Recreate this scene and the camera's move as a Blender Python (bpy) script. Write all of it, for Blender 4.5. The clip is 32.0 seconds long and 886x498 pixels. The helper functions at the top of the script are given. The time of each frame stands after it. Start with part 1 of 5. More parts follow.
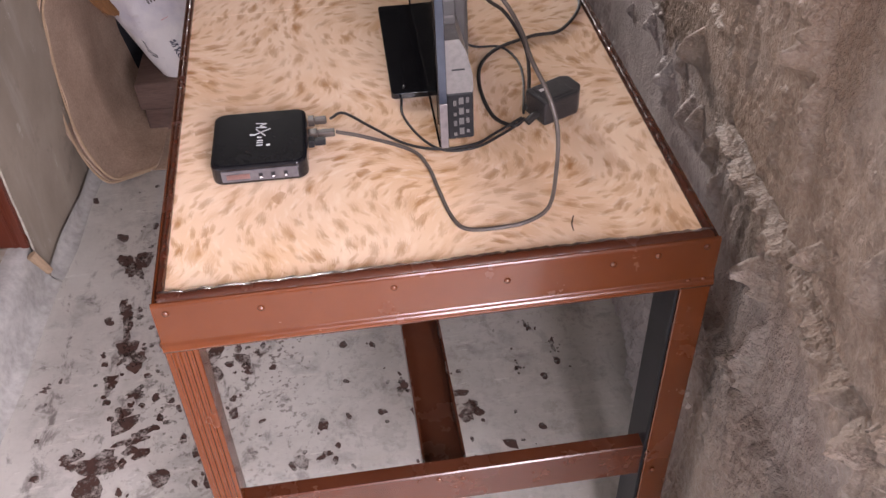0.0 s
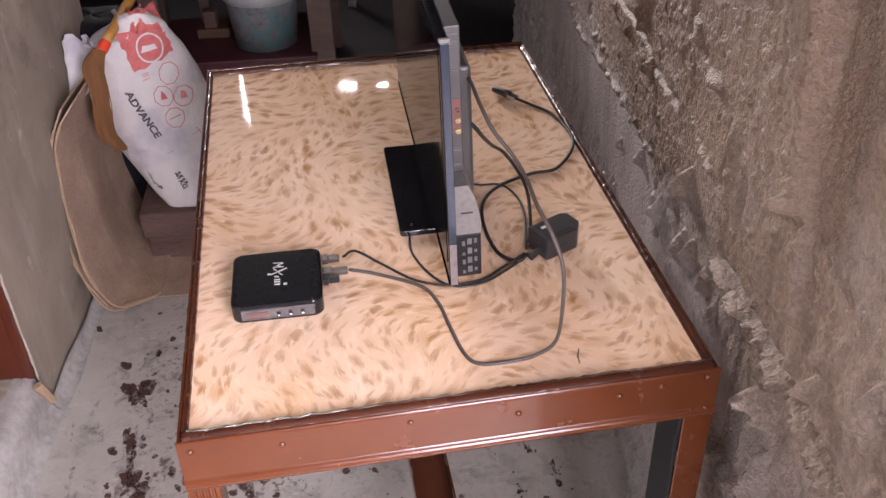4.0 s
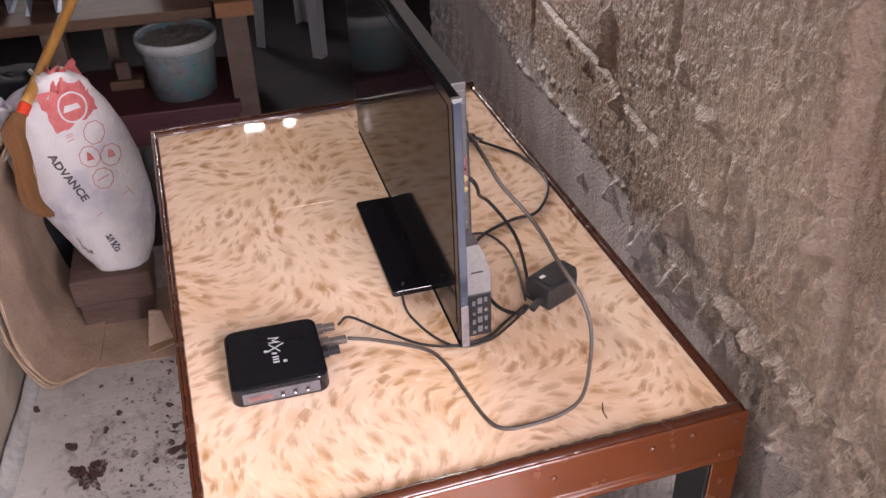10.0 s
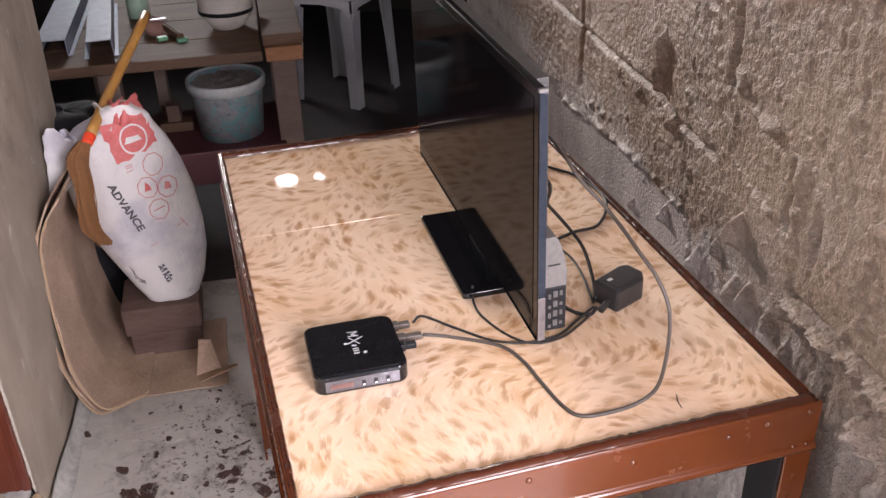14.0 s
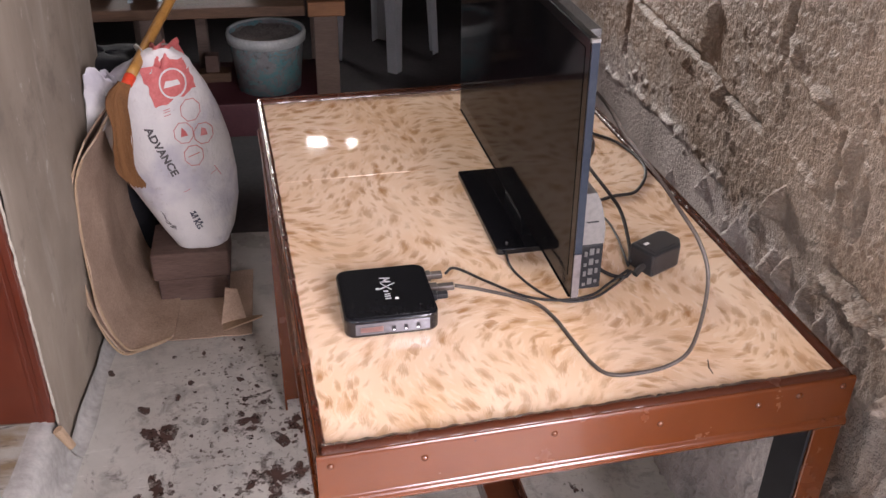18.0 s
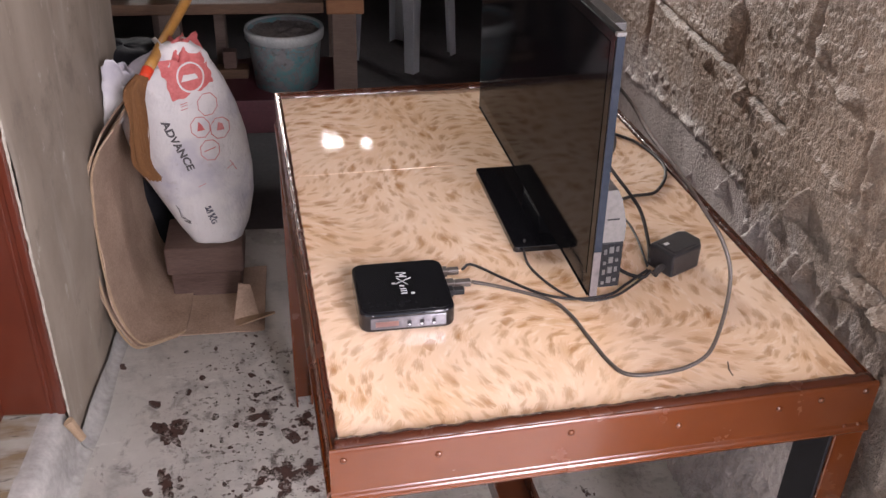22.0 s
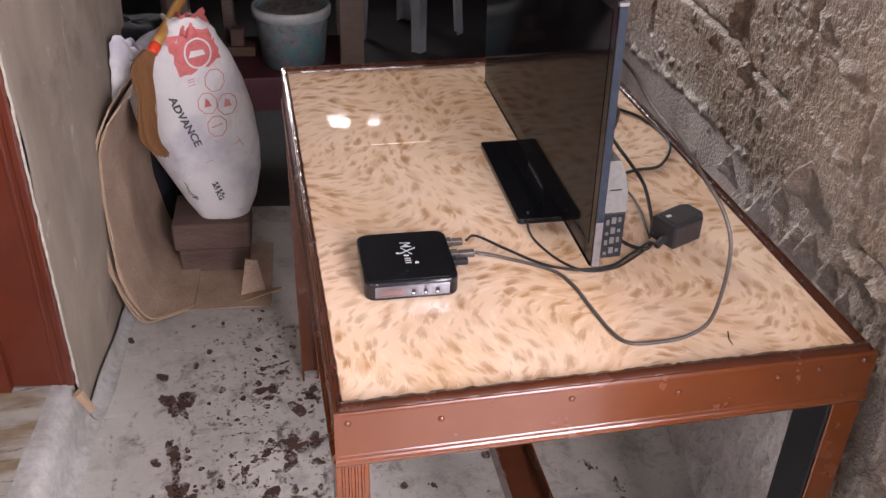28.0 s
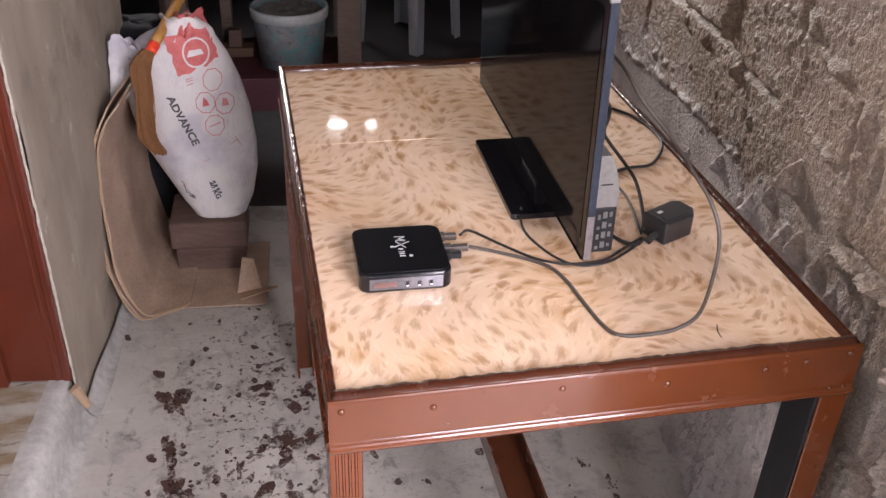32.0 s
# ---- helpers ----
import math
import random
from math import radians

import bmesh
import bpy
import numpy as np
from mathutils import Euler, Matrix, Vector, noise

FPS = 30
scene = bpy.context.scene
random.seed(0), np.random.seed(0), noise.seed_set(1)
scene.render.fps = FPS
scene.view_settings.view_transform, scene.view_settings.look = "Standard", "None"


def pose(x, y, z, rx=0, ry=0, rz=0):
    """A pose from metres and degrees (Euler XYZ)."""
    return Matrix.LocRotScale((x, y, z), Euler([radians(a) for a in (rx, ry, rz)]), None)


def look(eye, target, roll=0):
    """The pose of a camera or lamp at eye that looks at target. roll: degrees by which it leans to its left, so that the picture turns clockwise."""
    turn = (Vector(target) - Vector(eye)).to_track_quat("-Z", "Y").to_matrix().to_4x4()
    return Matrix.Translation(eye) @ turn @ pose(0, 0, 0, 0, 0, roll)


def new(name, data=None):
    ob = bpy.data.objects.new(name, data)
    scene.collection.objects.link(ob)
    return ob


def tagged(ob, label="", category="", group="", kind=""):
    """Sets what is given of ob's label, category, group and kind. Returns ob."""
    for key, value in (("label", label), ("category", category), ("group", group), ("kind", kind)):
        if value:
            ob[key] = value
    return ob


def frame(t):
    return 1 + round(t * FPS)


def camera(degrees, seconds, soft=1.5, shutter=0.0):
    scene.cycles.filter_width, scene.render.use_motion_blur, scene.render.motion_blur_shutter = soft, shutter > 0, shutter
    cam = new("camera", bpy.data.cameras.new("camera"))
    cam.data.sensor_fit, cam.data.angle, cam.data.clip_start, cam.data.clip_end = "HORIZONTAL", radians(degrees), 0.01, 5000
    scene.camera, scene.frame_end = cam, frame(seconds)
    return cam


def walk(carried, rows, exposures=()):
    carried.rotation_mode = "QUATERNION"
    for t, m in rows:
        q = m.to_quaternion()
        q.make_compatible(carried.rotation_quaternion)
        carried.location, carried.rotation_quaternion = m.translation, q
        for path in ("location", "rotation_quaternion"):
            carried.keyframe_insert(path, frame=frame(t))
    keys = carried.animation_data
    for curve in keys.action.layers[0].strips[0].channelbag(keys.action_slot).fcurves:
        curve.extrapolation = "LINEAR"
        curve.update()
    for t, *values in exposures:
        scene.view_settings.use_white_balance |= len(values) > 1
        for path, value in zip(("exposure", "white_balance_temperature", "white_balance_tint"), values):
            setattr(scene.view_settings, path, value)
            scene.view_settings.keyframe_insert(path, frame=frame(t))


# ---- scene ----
cam = camera(50.9, 32.0)
PATH = [
    (0, (0.208, -0.743, 1.43), (0.395, 0.724, 0.083), -1.8),
    (0.5, (0.204, -0.743, 1.44), (0.403, 0.743, 0.116), -1.7),
    (1, (0.198, -0.752, 1.464), (0.419, 0.788, 0.207), -1.5),
    (1.5, (0.188, -0.754, 1.47), (0.44, 0.802, 0.238), -0.5),
    (2, (0.181, -0.76, 1.475), (0.44, 0.812, 0.266), -0.8),
    (2.5, (0.18, -0.762, 1.484), (0.439, 0.822, 0.292), -1.1),
    (3, (0.179, -0.762, 1.486), (0.44, 0.837, 0.313), -1.3),
    (3.5, (0.177, -0.763, 1.489), (0.431, 0.845, 0.327), -1.5),
    (5.5, (0.172, -0.742, 1.486), (0.407, 0.868, 0.323), -2.1),
    (6, (0.173, -0.734, 1.486), (0.415, 0.879, 0.328), -1.9),
    (6.5, (0.168, -0.736, 1.489), (0.411, 0.88, 0.336), -1.6),
    (7, (0.17, -0.73, 1.485), (0.432, 0.883, 0.332), -1.1),
    (7.5, (0.172, -0.732, 1.489), (0.417, 0.885, 0.338), -1.7),
    (8, (0.176, -0.734, 1.49), (0.422, 0.894, 0.355), -1.5),
    (8.5, (0.172, -0.739, 1.49), (0.403, 0.897, 0.363), -1.4),
    (9, (0.169, -0.739, 1.494), (0.431, 0.883, 0.353), -1.7),
    (9.5, (0.133, -0.704, 1.501), (0.542, 0.885, 0.356), -1.6),
    (10, (0.062, -0.668, 1.501), (0.528, 0.919, 0.376), -1.8),
    (10.5, (0.005, -0.675, 1.488), (0.557, 0.9, 0.386), -0.9),
    (11, (-0.032, -0.703, 1.466), (0.484, 0.921, 0.42), 0.0),
    (11.5, (-0.049, -0.711, 1.449), (0.464, 0.947, 0.453), -0.5),
    (12, (-0.052, -0.728, 1.454), (0.437, 0.94, 0.465), -1.2),
    (12.5, (-0.041, -0.725, 1.458), (0.402, 0.928, 0.423), -2.1),
    (13, (-0.026, -0.722, 1.451), (0.452, 0.946, 0.456), -2.9),
    (13.5, (-0.035, -0.717, 1.455), (0.428, 0.936, 0.429), -2.4),
    (14, (-0.037, -0.725, 1.448), (0.424, 0.946, 0.45), -1.8),
    (14.5, (-0.05, -0.724, 1.461), (0.419, 0.938, 0.451), -1.3),
    (16.5, (-0.06, -0.716, 1.432), (0.402, 0.958, 0.441), -0.0),
    (17, (-0.061, -0.727, 1.425), (0.374, 0.934, 0.398), 0.5),
    (17.5, (-0.06, -0.728, 1.418), (0.369, 0.935, 0.392), 1.3),
    (18, (-0.056, -0.731, 1.415), (0.35, 0.928, 0.375), 1.0),
    (18.5, (-0.055, -0.73, 1.414), (0.36, 0.94, 0.394), 1.3),
    (19, (-0.059, -0.736, 1.414), (0.348, 0.941, 0.403), 1.4),
    (19.5, (-0.064, -0.731, 1.411), (0.342, 0.953, 0.41), 1.6),
    (20, (-0.069, -0.729, 1.411), (0.328, 0.953, 0.403), 1.3),
    (20.5, (-0.069, -0.726, 1.408), (0.336, 0.956, 0.405), 1.6),
    (21, (-0.071, -0.73, 1.4), (0.315, 0.936, 0.363), 1.7),
    (21.5, (-0.065, -0.727, 1.398), (0.326, 0.935, 0.358), 1.7),
    (22, (-0.061, -0.724, 1.398), (0.321, 0.946, 0.365), 1.7),
    (22.5, (-0.06, -0.72, 1.398), (0.317, 0.943, 0.353), 1.2),
    (23, (-0.063, -0.721, 1.395), (0.322, 0.942, 0.353), 1.5),
    (23.5, (-0.072, -0.722, 1.394), (0.319, 0.942, 0.356), 1.8),
    (24, (-0.079, -0.726, 1.39), (0.317, 0.929, 0.34), 2.0),
    (24.5, (-0.077, -0.736, 1.394), (0.327, 0.919, 0.346), 2.0),
    (25, (-0.079, -0.743, 1.393), (0.29, 0.916, 0.339), 1.8),
    (25.5, (-0.073, -0.74, 1.395), (0.298, 0.922, 0.347), 1.8),
    (27.5, (-0.06, -0.735, 1.389), (0.3, 0.919, 0.323), 1.7),
    (28, (-0.061, -0.744, 1.391), (0.303, 0.91, 0.327), 1.7),
    (28.5, (-0.059, -0.747, 1.392), (0.3, 0.91, 0.331), 1.2),
    (29, (-0.056, -0.753, 1.391), (0.308, 0.901, 0.328), 1.6),
    (29.5, (-0.058, -0.756, 1.391), (0.301, 0.897, 0.324), 1.7),
    (30, (-0.058, -0.754, 1.389), (0.309, 0.903, 0.331), 1.8),
    (30.5, (-0.059, -0.753, 1.39), (0.301, 0.901, 0.325), 1.6),
    (31, (-0.062, -0.757, 1.389), (0.307, 0.903, 0.336), 2.2),
    (31.5, (-0.061, -0.76, 1.388), (0.312, 0.9, 0.337), 2.0),
    (32, (-0.061, -0.766, 1.387), (0.31, 0.893, 0.333), 2.1),
]
walk(cam, [(t, look(eye, target, roll)) for t, eye, target, roll in PATH], [(0, -0.34, 6350, 14.5), (1, -0.29, 6350, 15.5), (2, -0.25, 6350, 15.5), (6, -0.25, 6400, 17.5), (9, -0.14, 6400, 17), (10, -0.05, 6400, 15), (11, -0.05, 6400, 13), (14.5, 0.01, 6380, 11), (17, -0.12, 6380, 11), (20, -0.17, 6380, 11), (25, -0.23, 6330, 11), (32, -0.22, 6330, 11)])

# ---- light and exposure ----
world = bpy.data.worlds.new("daylight")
scene.world = world
world.use_nodes = True
wn = world.node_tree
sky = wn.nodes.new("ShaderNodeTexSky")
sky.sky_type, sky.sun_disc = "NISHITA", False
sky.sun_elevation, sky.sun_rotation = radians(50), radians(200)
wn.links.new(sky.outputs[0], wn.nodes["Background"].inputs[0])
wn.nodes["Background"].inputs[1].default_value = 0.12


def area_lamp(name, m, w, h, watts, colour, spread=180):
    data = bpy.data.lights.new(name, "AREA")
    data.shape, data.size, data.size_y, data.energy, data.color = "RECTANGLE", w, h, watts, colour
    data.spread = radians(spread)
    ob = new(name, data)
    ob.matrix_world = m
    return ob


# ---- materials ----
class Nodes:
    """A small wrapper round a material's node tree."""

    def __init__(self, name, m=None):
        self.m = m or bpy.data.materials.new(name)
        self.m.use_nodes = True
        self.t = self.m.node_tree
        self.b = self.t.nodes["Principled BSDF"]

    def add(self, kind, **inputs):
        n = self.t.nodes.new("ShaderNode" + kind)
        for k, v in inputs.items():
            k = int(k[1:]) if k[0] == "i" and k[1:].isdigit() else k.replace("_", " ")
            self.put(n.inputs[k], v)
        return n

    def put(self, socket, v):
        if hasattr(v, "is_linked"):
            self.t.links.new(v, socket)
        else:
            socket.default_value = (*v, 1) if isinstance(v, tuple) and len(v) == 3 and socket.type == "RGBA" else v

    def set(self, **inputs):
        for k, v in inputs.items():
            self.put(self.b.inputs[k.replace("_", " ")], v)

    def pos(self):
        return self.add("NewGeometry").outputs["Position"]

    def obj(self):
        return self.add("TexCoord").outputs["Object"]

    def scaled(self, vec, s):
        n = self.add("Mapping", Vector=vec)
        n.inputs["Scale"].default_value = s if isinstance(s, tuple) else (s, s, s)
        return n.outputs[0]

    def noise(self, vec, scale, detail=5, rough=0.6, dist=0.0):
        n = self.add("TexNoise", Vector=vec, Scale=scale, Detail=detail, Roughness=rough, Distortion=dist)
        return n.outputs[0]

    def ramp(self, f, *stops):
        n = self.add("ValToRGB", Fac=f)
        e = n.color_ramp.elements
        while len(e) < len(stops):
            e.new(0.5)
        for el, (p, c) in zip(e, stops):
            el.position, el.color = p, (*((c, c, c) if isinstance(c, float) else c), 1)
        return n.outputs[0]

    def mix(self, f, a, b, mode="MIX"):
        n = self.t.nodes.new("ShaderNodeMix")
        n.data_type, n.blend_type = "RGBA", mode
        for s, v in ((n.inputs[0], f), (n.inputs[6], a), (n.inputs[7], b)):
            self.put(s, v)
        return n.outputs[2]

    def math(self, op, a, b=0.0, clamp=False):
        n = self.add("Math", i0=a, i1=b)
        n.operation, n.use_clamp = op, clamp
        return n.outputs[0]

    def vec(self, op, a, b=(0, 0, 0)):
        n = self.t.nodes.new("ShaderNodeVectorMath")
        n.operation = op
        self.put(n.inputs[0], a)
        self.put(n.inputs[1], b)
        return n.outputs["Value"] if op in ("LENGTH", "DOT_PRODUCT") else n.outputs[0]

    def bump(self, height, strength=0.3, dist=0.002):
        n = self.add("Bump", Strength=strength, Distance=dist, Height=height)
        self.put(self.b.inputs["Normal"], n.outputs[0])


def mat(name, c1, c2, scale=20.0, rough=0.5, metal=0.0, bump=0.15, fine=150.0, stretch=None, own=False, rough2=None, coat=0.0):
    """A worn surface of two colours at two scales, with fine relief."""
    k = Nodes(name)
    p = k.obj() if own else k.pos()
    if stretch:
        p = k.scaled(p, stretch)
    a = k.ramp(k.noise(p, scale), (0.3, c1), (0.7, c2))
    f = k.noise(p, fine, 3)
    k.set(Base_Color=k.mix(0.35, a, k.ramp(f, (0.3, tuple(0.75 * v for v in c1)), (0.7, tuple(min(1, 1.15 * v) for v in c2)))))
    k.set(Roughness=k.ramp(k.noise(p, scale * 2.3), (0.3, float(rough)), (0.7, float(rough if rough2 is None else rough2))), Metallic=metal)
    if coat:
        k.set(Coat_Weight=coat, Coat_Roughness=0.12)
    if bump:
        k.bump(f, bump)
    return k.m


def leopard_tile():
    """Glazed tile printed with a fur pattern: soft brown tufts of fine hairs that follow a slow swirl."""
    k = Nodes("fur_tile")
    p = k.pos()
    col = k.ramp(k.noise(p, 6.0, 3), (0.3, (0.77, 0.535, 0.345)), (0.7, (0.87, 0.68, 0.51)))
    patchy = k.noise(p, 8.0, 2)
    for scale, long, wide, tone, amount, shift in ((40.0, 0.62, 0.17, (0.90, 0.74, 0.58), 0.60, 9.1), (60.0, 0.75, 0.10, (0.90, 0.74, 0.58), 0.50, 7.7), (24.0, 0.62, 0.34, (0.54, 0.28, 0.11), 0.52, 5.3), (46.0, 0.62, 0.18, (0.42, 0.19, 0.06), 0.62, 3.7), (31.0, 0.60, 0.26, (0.36, 0.155, 0.042), 0.78, 0.0)):
        wob = k.add("VectorMath", i0=k.add("TexNoise", Vector=p, Scale=48.0).outputs[1])
        wob.operation = "SCALE"
        wob.inputs["Scale"].default_value = 0.010
        q = k.vec("ADD", k.scaled(k.vec("ADD", p, wob.outputs[0]), (scale, scale, 0.0)), (shift, shift * 2, 0.5))
        v = k.t.nodes.new("ShaderNodeTexVoronoi")
        v.voronoi_dimensions = "2D"
        k.put(v.inputs["Vector"], q)
        v.inputs["Scale"].default_value = 1.0
        v.inputs["Randomness"].default_value = 0.9
        off = k.vec("MULTIPLY", k.vec("SUBTRACT", q, v.outputs["Position"]), (1, 1, 0))
        slow = k.noise(k.scaled(k.vec("SUBTRACT", v.outputs["Position"], (shift, shift * 2, 0.5)), 1 / scale), 3.6, 1, 0.4)
        own = k.add("SeparateColor", Color=v.outputs["Color"])
        angle = k.math("ADD", k.math("MULTIPLY", slow, 11.0), k.math("MULTIPLY", own.outputs[1], 0.5))
        turn = k.add("VectorRotate", Vector=off, Angle=angle)
        turn.rotation_type = "Z_AXIS"
        hair = k.noise(k.vec("MULTIPLY", turn.outputs[0], (1.6, 17.0, 0)), 1.5, 3, 0.6)
        u = k.vec("MULTIPLY", turn.outputs[0], (1 / long, 1 / wide, 0))
        d = k.math("ADD", k.vec("LENGTH", u), k.math("MULTIPLY", k.math("SUBTRACT", hair, 0.5), 2.3))
        d = k.math("ADD", d, k.math("MULTIPLY", own.outputs[0], 0.6))
        strong = k.ramp(patchy, (0.36, float(amount) * 0.5), (0.62, float(amount)))
        f = k.math("MULTIPLY", k.ramp(d, (0.1, 1.0), (0.6, 0.7), (1.1, 0.0)), strong)
        col = k.mix(f, col, tone)
    k.set(Base_Color=col, Roughness=k.ramp(k.noise(p, 9.0), (0.35, 0.03), (0.75, 0.06)))
    k.b.inputs["Specular IOR Level"].default_value = 0.55
    k.bump(k.noise(p, 11.0, 2), 0.12, 0.002)
    return k.m


def concrete_floor():
    k = Nodes("concrete_floor")
    p = k.pos()
    a = k.ramp(k.noise(p, 3.0, 6, 0.65, 0.4), (0.3, (0.36, 0.342, 0.305)), (0.7, (0.58, 0.557, 0.508)))
    b = k.mix(k.ramp(k.noise(p, 11.0, 5, 0.7), (0.52, 0.0), (0.66, 0.5)), a, (0.20, 0.185, 0.17))
    c = k.mix(k.ramp(k.noise(p, 90.0, 4), (0.4, 0.0), (0.75, 0.35)), b, (0.52, 0.50, 0.47))
    sep = k.add("SeparateXYZ", Vector=p)
    near = k.math("MULTIPLY", k.ramp(sep.outputs[0], (0.0, 1.0), (0.25, 0.35)), k.ramp(k.math("MULTIPLY", sep.outputs[1], 0.5), (0.1, 0.6), (0.35, 1.0), (0.62, 0.0)))
    wet = k.ramp(k.noise(k.scaled(p, (1.6, 1, 1)), 13.0, 7, 0.72, 0.5), (0.545, 0.0), (0.64, 1.0))
    c = k.mix(k.math("MULTIPLY", k.math("MULTIPLY", wet, near), 0.85), c, (0.055, 0.038, 0.032))
    scuff = k.ramp(k.noise(k.scaled(k.vec("ADD", p, (0, 0, 0.3)), (3.0, 14.0, 1)), 3.0, 6, 0.7), (0.57, 0.0), (0.70, 0.7))
    c = k.mix(scuff, c, (0.55, 0.52, 0.47))
    band = k.math("MULTIPLY", k.ramp(k.math("ADD", sep.outputs[0], 0.5), (0.16, 0.0), (0.34, 1.0), (0.54, 1.0), (0.66, 0.25)), k.ramp(k.math("MULTIPLY", sep.outputs[1], 0.5), (0.08, 0.3), (0.28, 1.0), (0.56, 1.0), (0.64, 0.0)))
    speck = k.ramp(k.math("ADD", k.math("MULTIPLY", k.noise(p, 75.0, 3, 0.6), 0.7), k.math("MULTIPLY", k.noise(p, 14.0, 3), 0.3)), (0.555, 0.0), (0.60, 1.0))
    c = k.mix(k.math("MULTIPLY", k.math("MULTIPLY", speck, band), 0.8), c, (0.07, 0.045, 0.035))
    drag = k.ramp(k.noise(k.scaled(k.vec("ADD", p, (0.4, 0.1, 0)), (5.0, 26.0, 1)), 3.0, 4, 0.6, 0.8), (0.66, 0.0), (0.69, 0.8))
    c = k.mix(k.math("MULTIPLY", drag, 0.6), c, (0.66, 0.64, 0.59))
    k.set(Base_Color=c, Roughness=k.ramp(k.noise(p, 5.0), (0.35, 0.25), (0.7, 0.55)))
    k.bump(k.noise(p, 60.0, 6), 0.35, 0.003)
    return k.m


def rough_wall():
    """Raw cement in several coats: brown above, greyer and tighter below a ragged line, with rusty runs."""
    k = Nodes("raw_plaster")
    p = k.pos()
    a = k.ramp(k.noise(p, 2.6, 5, 0.6, 0.5), (0.3, (0.19, 0.131, 0.092)), (0.7, (0.30, 0.216, 0.160)))
    a = k.mix(k.ramp(k.noise(p, 5.5, 4), (0.5, 0.0), (0.64, 0.35)), a, (0.37, 0.325, 0.295))
    a = k.mix(k.ramp(k.noise(k.scaled(p, (1, 1, 0.35)), 9.0, 5), (0.54, 0.0), (0.68, 0.5)), a, (0.25, 0.160, 0.105))
    height = k.add("SeparateXYZ", Vector=p).outputs[2]
    line = k.math("ADD", height, k.math("MULTIPLY", k.math("SUBTRACT", k.noise(p, 7.0, 6, 0.65), 0.5), 0.34))
    along = k.math("ADD", k.add("SeparateXYZ", Vector=p).outputs[1], k.math("MULTIPLY", k.math("SUBTRACT", k.noise(p, 9.0, 5), 0.5), 0.3))
    grey = k.math("MULTIPLY", k.ramp(line, (0.66, 0.8), (0.74, 0.0)), k.ramp(along, (0.02, 0.22), (0.14, 1.0)))
    a = k.mix(grey, a, k.ramp(k.noise(k.scaled(p, (1, 1, 0.4)), 12.0, 5, 0.65), (0.35, (0.33, 0.30, 0.295)), (0.65, (0.56, 0.525, 0.52))))
    a = k.mix(k.ramp(k.noise(p, 150.0, 4, 0.7), (0.42, 0.0), (0.72, 0.3)), a, (0.56, 0.48, 0.415))
    a = k.mix(k.ramp(k.noise(p, 60.0, 3), (0.30, 0.4), (0.46, 0.0)), a, (0.15, 0.11, 0.09))
    k.set(Base_Color=a, Roughness=k.ramp(line, (0.64, 0.45), (0.74, 0.54)))
    k.bump(k.math("ADD", k.noise(p, 150.0, 2, 0.5), k.math("MULTIPLY", k.noise(p, 340.0, 2, 0.5), 0.5)), 0.75, 0.006)
    return k.m


def left_plaster():
    k = Nodes("smooth_plaster")
    p = k.pos()
    a = k.ramp(k.noise(k.scaled(p, (1, 1, 0.5)), 3.2, 6, 0.6, 0.6), (0.3, (0.205, 0.169, 0.130)), (0.7, (0.37, 0.316, 0.250)))
    a = k.mix(k.ramp(k.noise(k.scaled(p, (1, 1, 0.16)), 16.0, 5), (0.54, 0.0), (0.70, 0.5)), a, (0.44, 0.40, 0.34))
    a = k.mix(k.ramp(k.noise(k.scaled(p, (1, 1, 0.4)), 28.0, 6, 0.75), (0.62, 0.0), (0.72, 0.7)), a, (0.62, 0.58, 0.52))
    a = k.mix(k.ramp(k.noise(p, 8.0, 6, 0.7), (0.56, 0.0), (0.68, 0.6)), a, (0.16, 0.135, 0.11))
    k.set(Base_Color=a, Roughness=0.7)
    k.bump(k.noise(p, 45.0, 6), 0.3, 0.003)
    return k.m


def painted(name, c1, c2, rough, bump=0.25):
    """Glossy paint over metal, with faint runs and a few dull patches."""
    k = Nodes(name)
    p = k.pos()
    a = k.ramp(k.noise(p, 9.0, 4), (0.3, c1), (0.7, c2))
    a = k.mix(k.ramp(k.noise(p, 120.0, 3), (0.66, 0.0), (0.78, 0.35)), a, tuple(0.6 * v for v in c1))
    k.set(Base_Color=a, Roughness=k.ramp(k.noise(p, 16.0), (0.35, rough), (0.75, rough + 0.12)), Coat_Weight=0.25, Coat_Roughness=0.05)
    k.bump(k.noise(p, 22.0, 2), bump, 0.0010)
    return k.m


TILE = leopard_tile()
FLOOR = concrete_floor()
RAW = rough_wall()
PLASTER = left_plaster()
BROWN = painted("brown_enamel", (0.080, 0.0190, 0.0040), (0.098, 0.0240, 0.0052), 0.2)
# the table's brown again, darkened for parts that get less light
SHADEDBROWN = painted("shaded_brown_enamel", (0.052, 0.014, 0.006), (0.075, 0.021, 0.009), 0.2)
EDGE = painted("dark_brown_bead", (0.045, 0.012, 0.006), (0.07, 0.02, 0.009), 0.2, 0.6)
MAROON = painted("maroon_door_paint", (0.07, 0.013, 0.005), (0.094, 0.019, 0.008), 0.3)
LIGHTWALL = mat("pale_wall_paint", (0.55, 0.53, 0.49), (0.68, 0.66, 0.61), 3.0, 0.7, bump=0.2)
PURPLE = mat("faded_purple_paint", (0.075, 0.022, 0.03), (0.11, 0.035, 0.045), 9.0, 0.5, bump=0.3)
GLOSS = mat("gloss_black_plastic", (0.006, 0.006, 0.008), (0.010, 0.010, 0.012), 30.0, 0.06, bump=0.0, rough2=0.10)
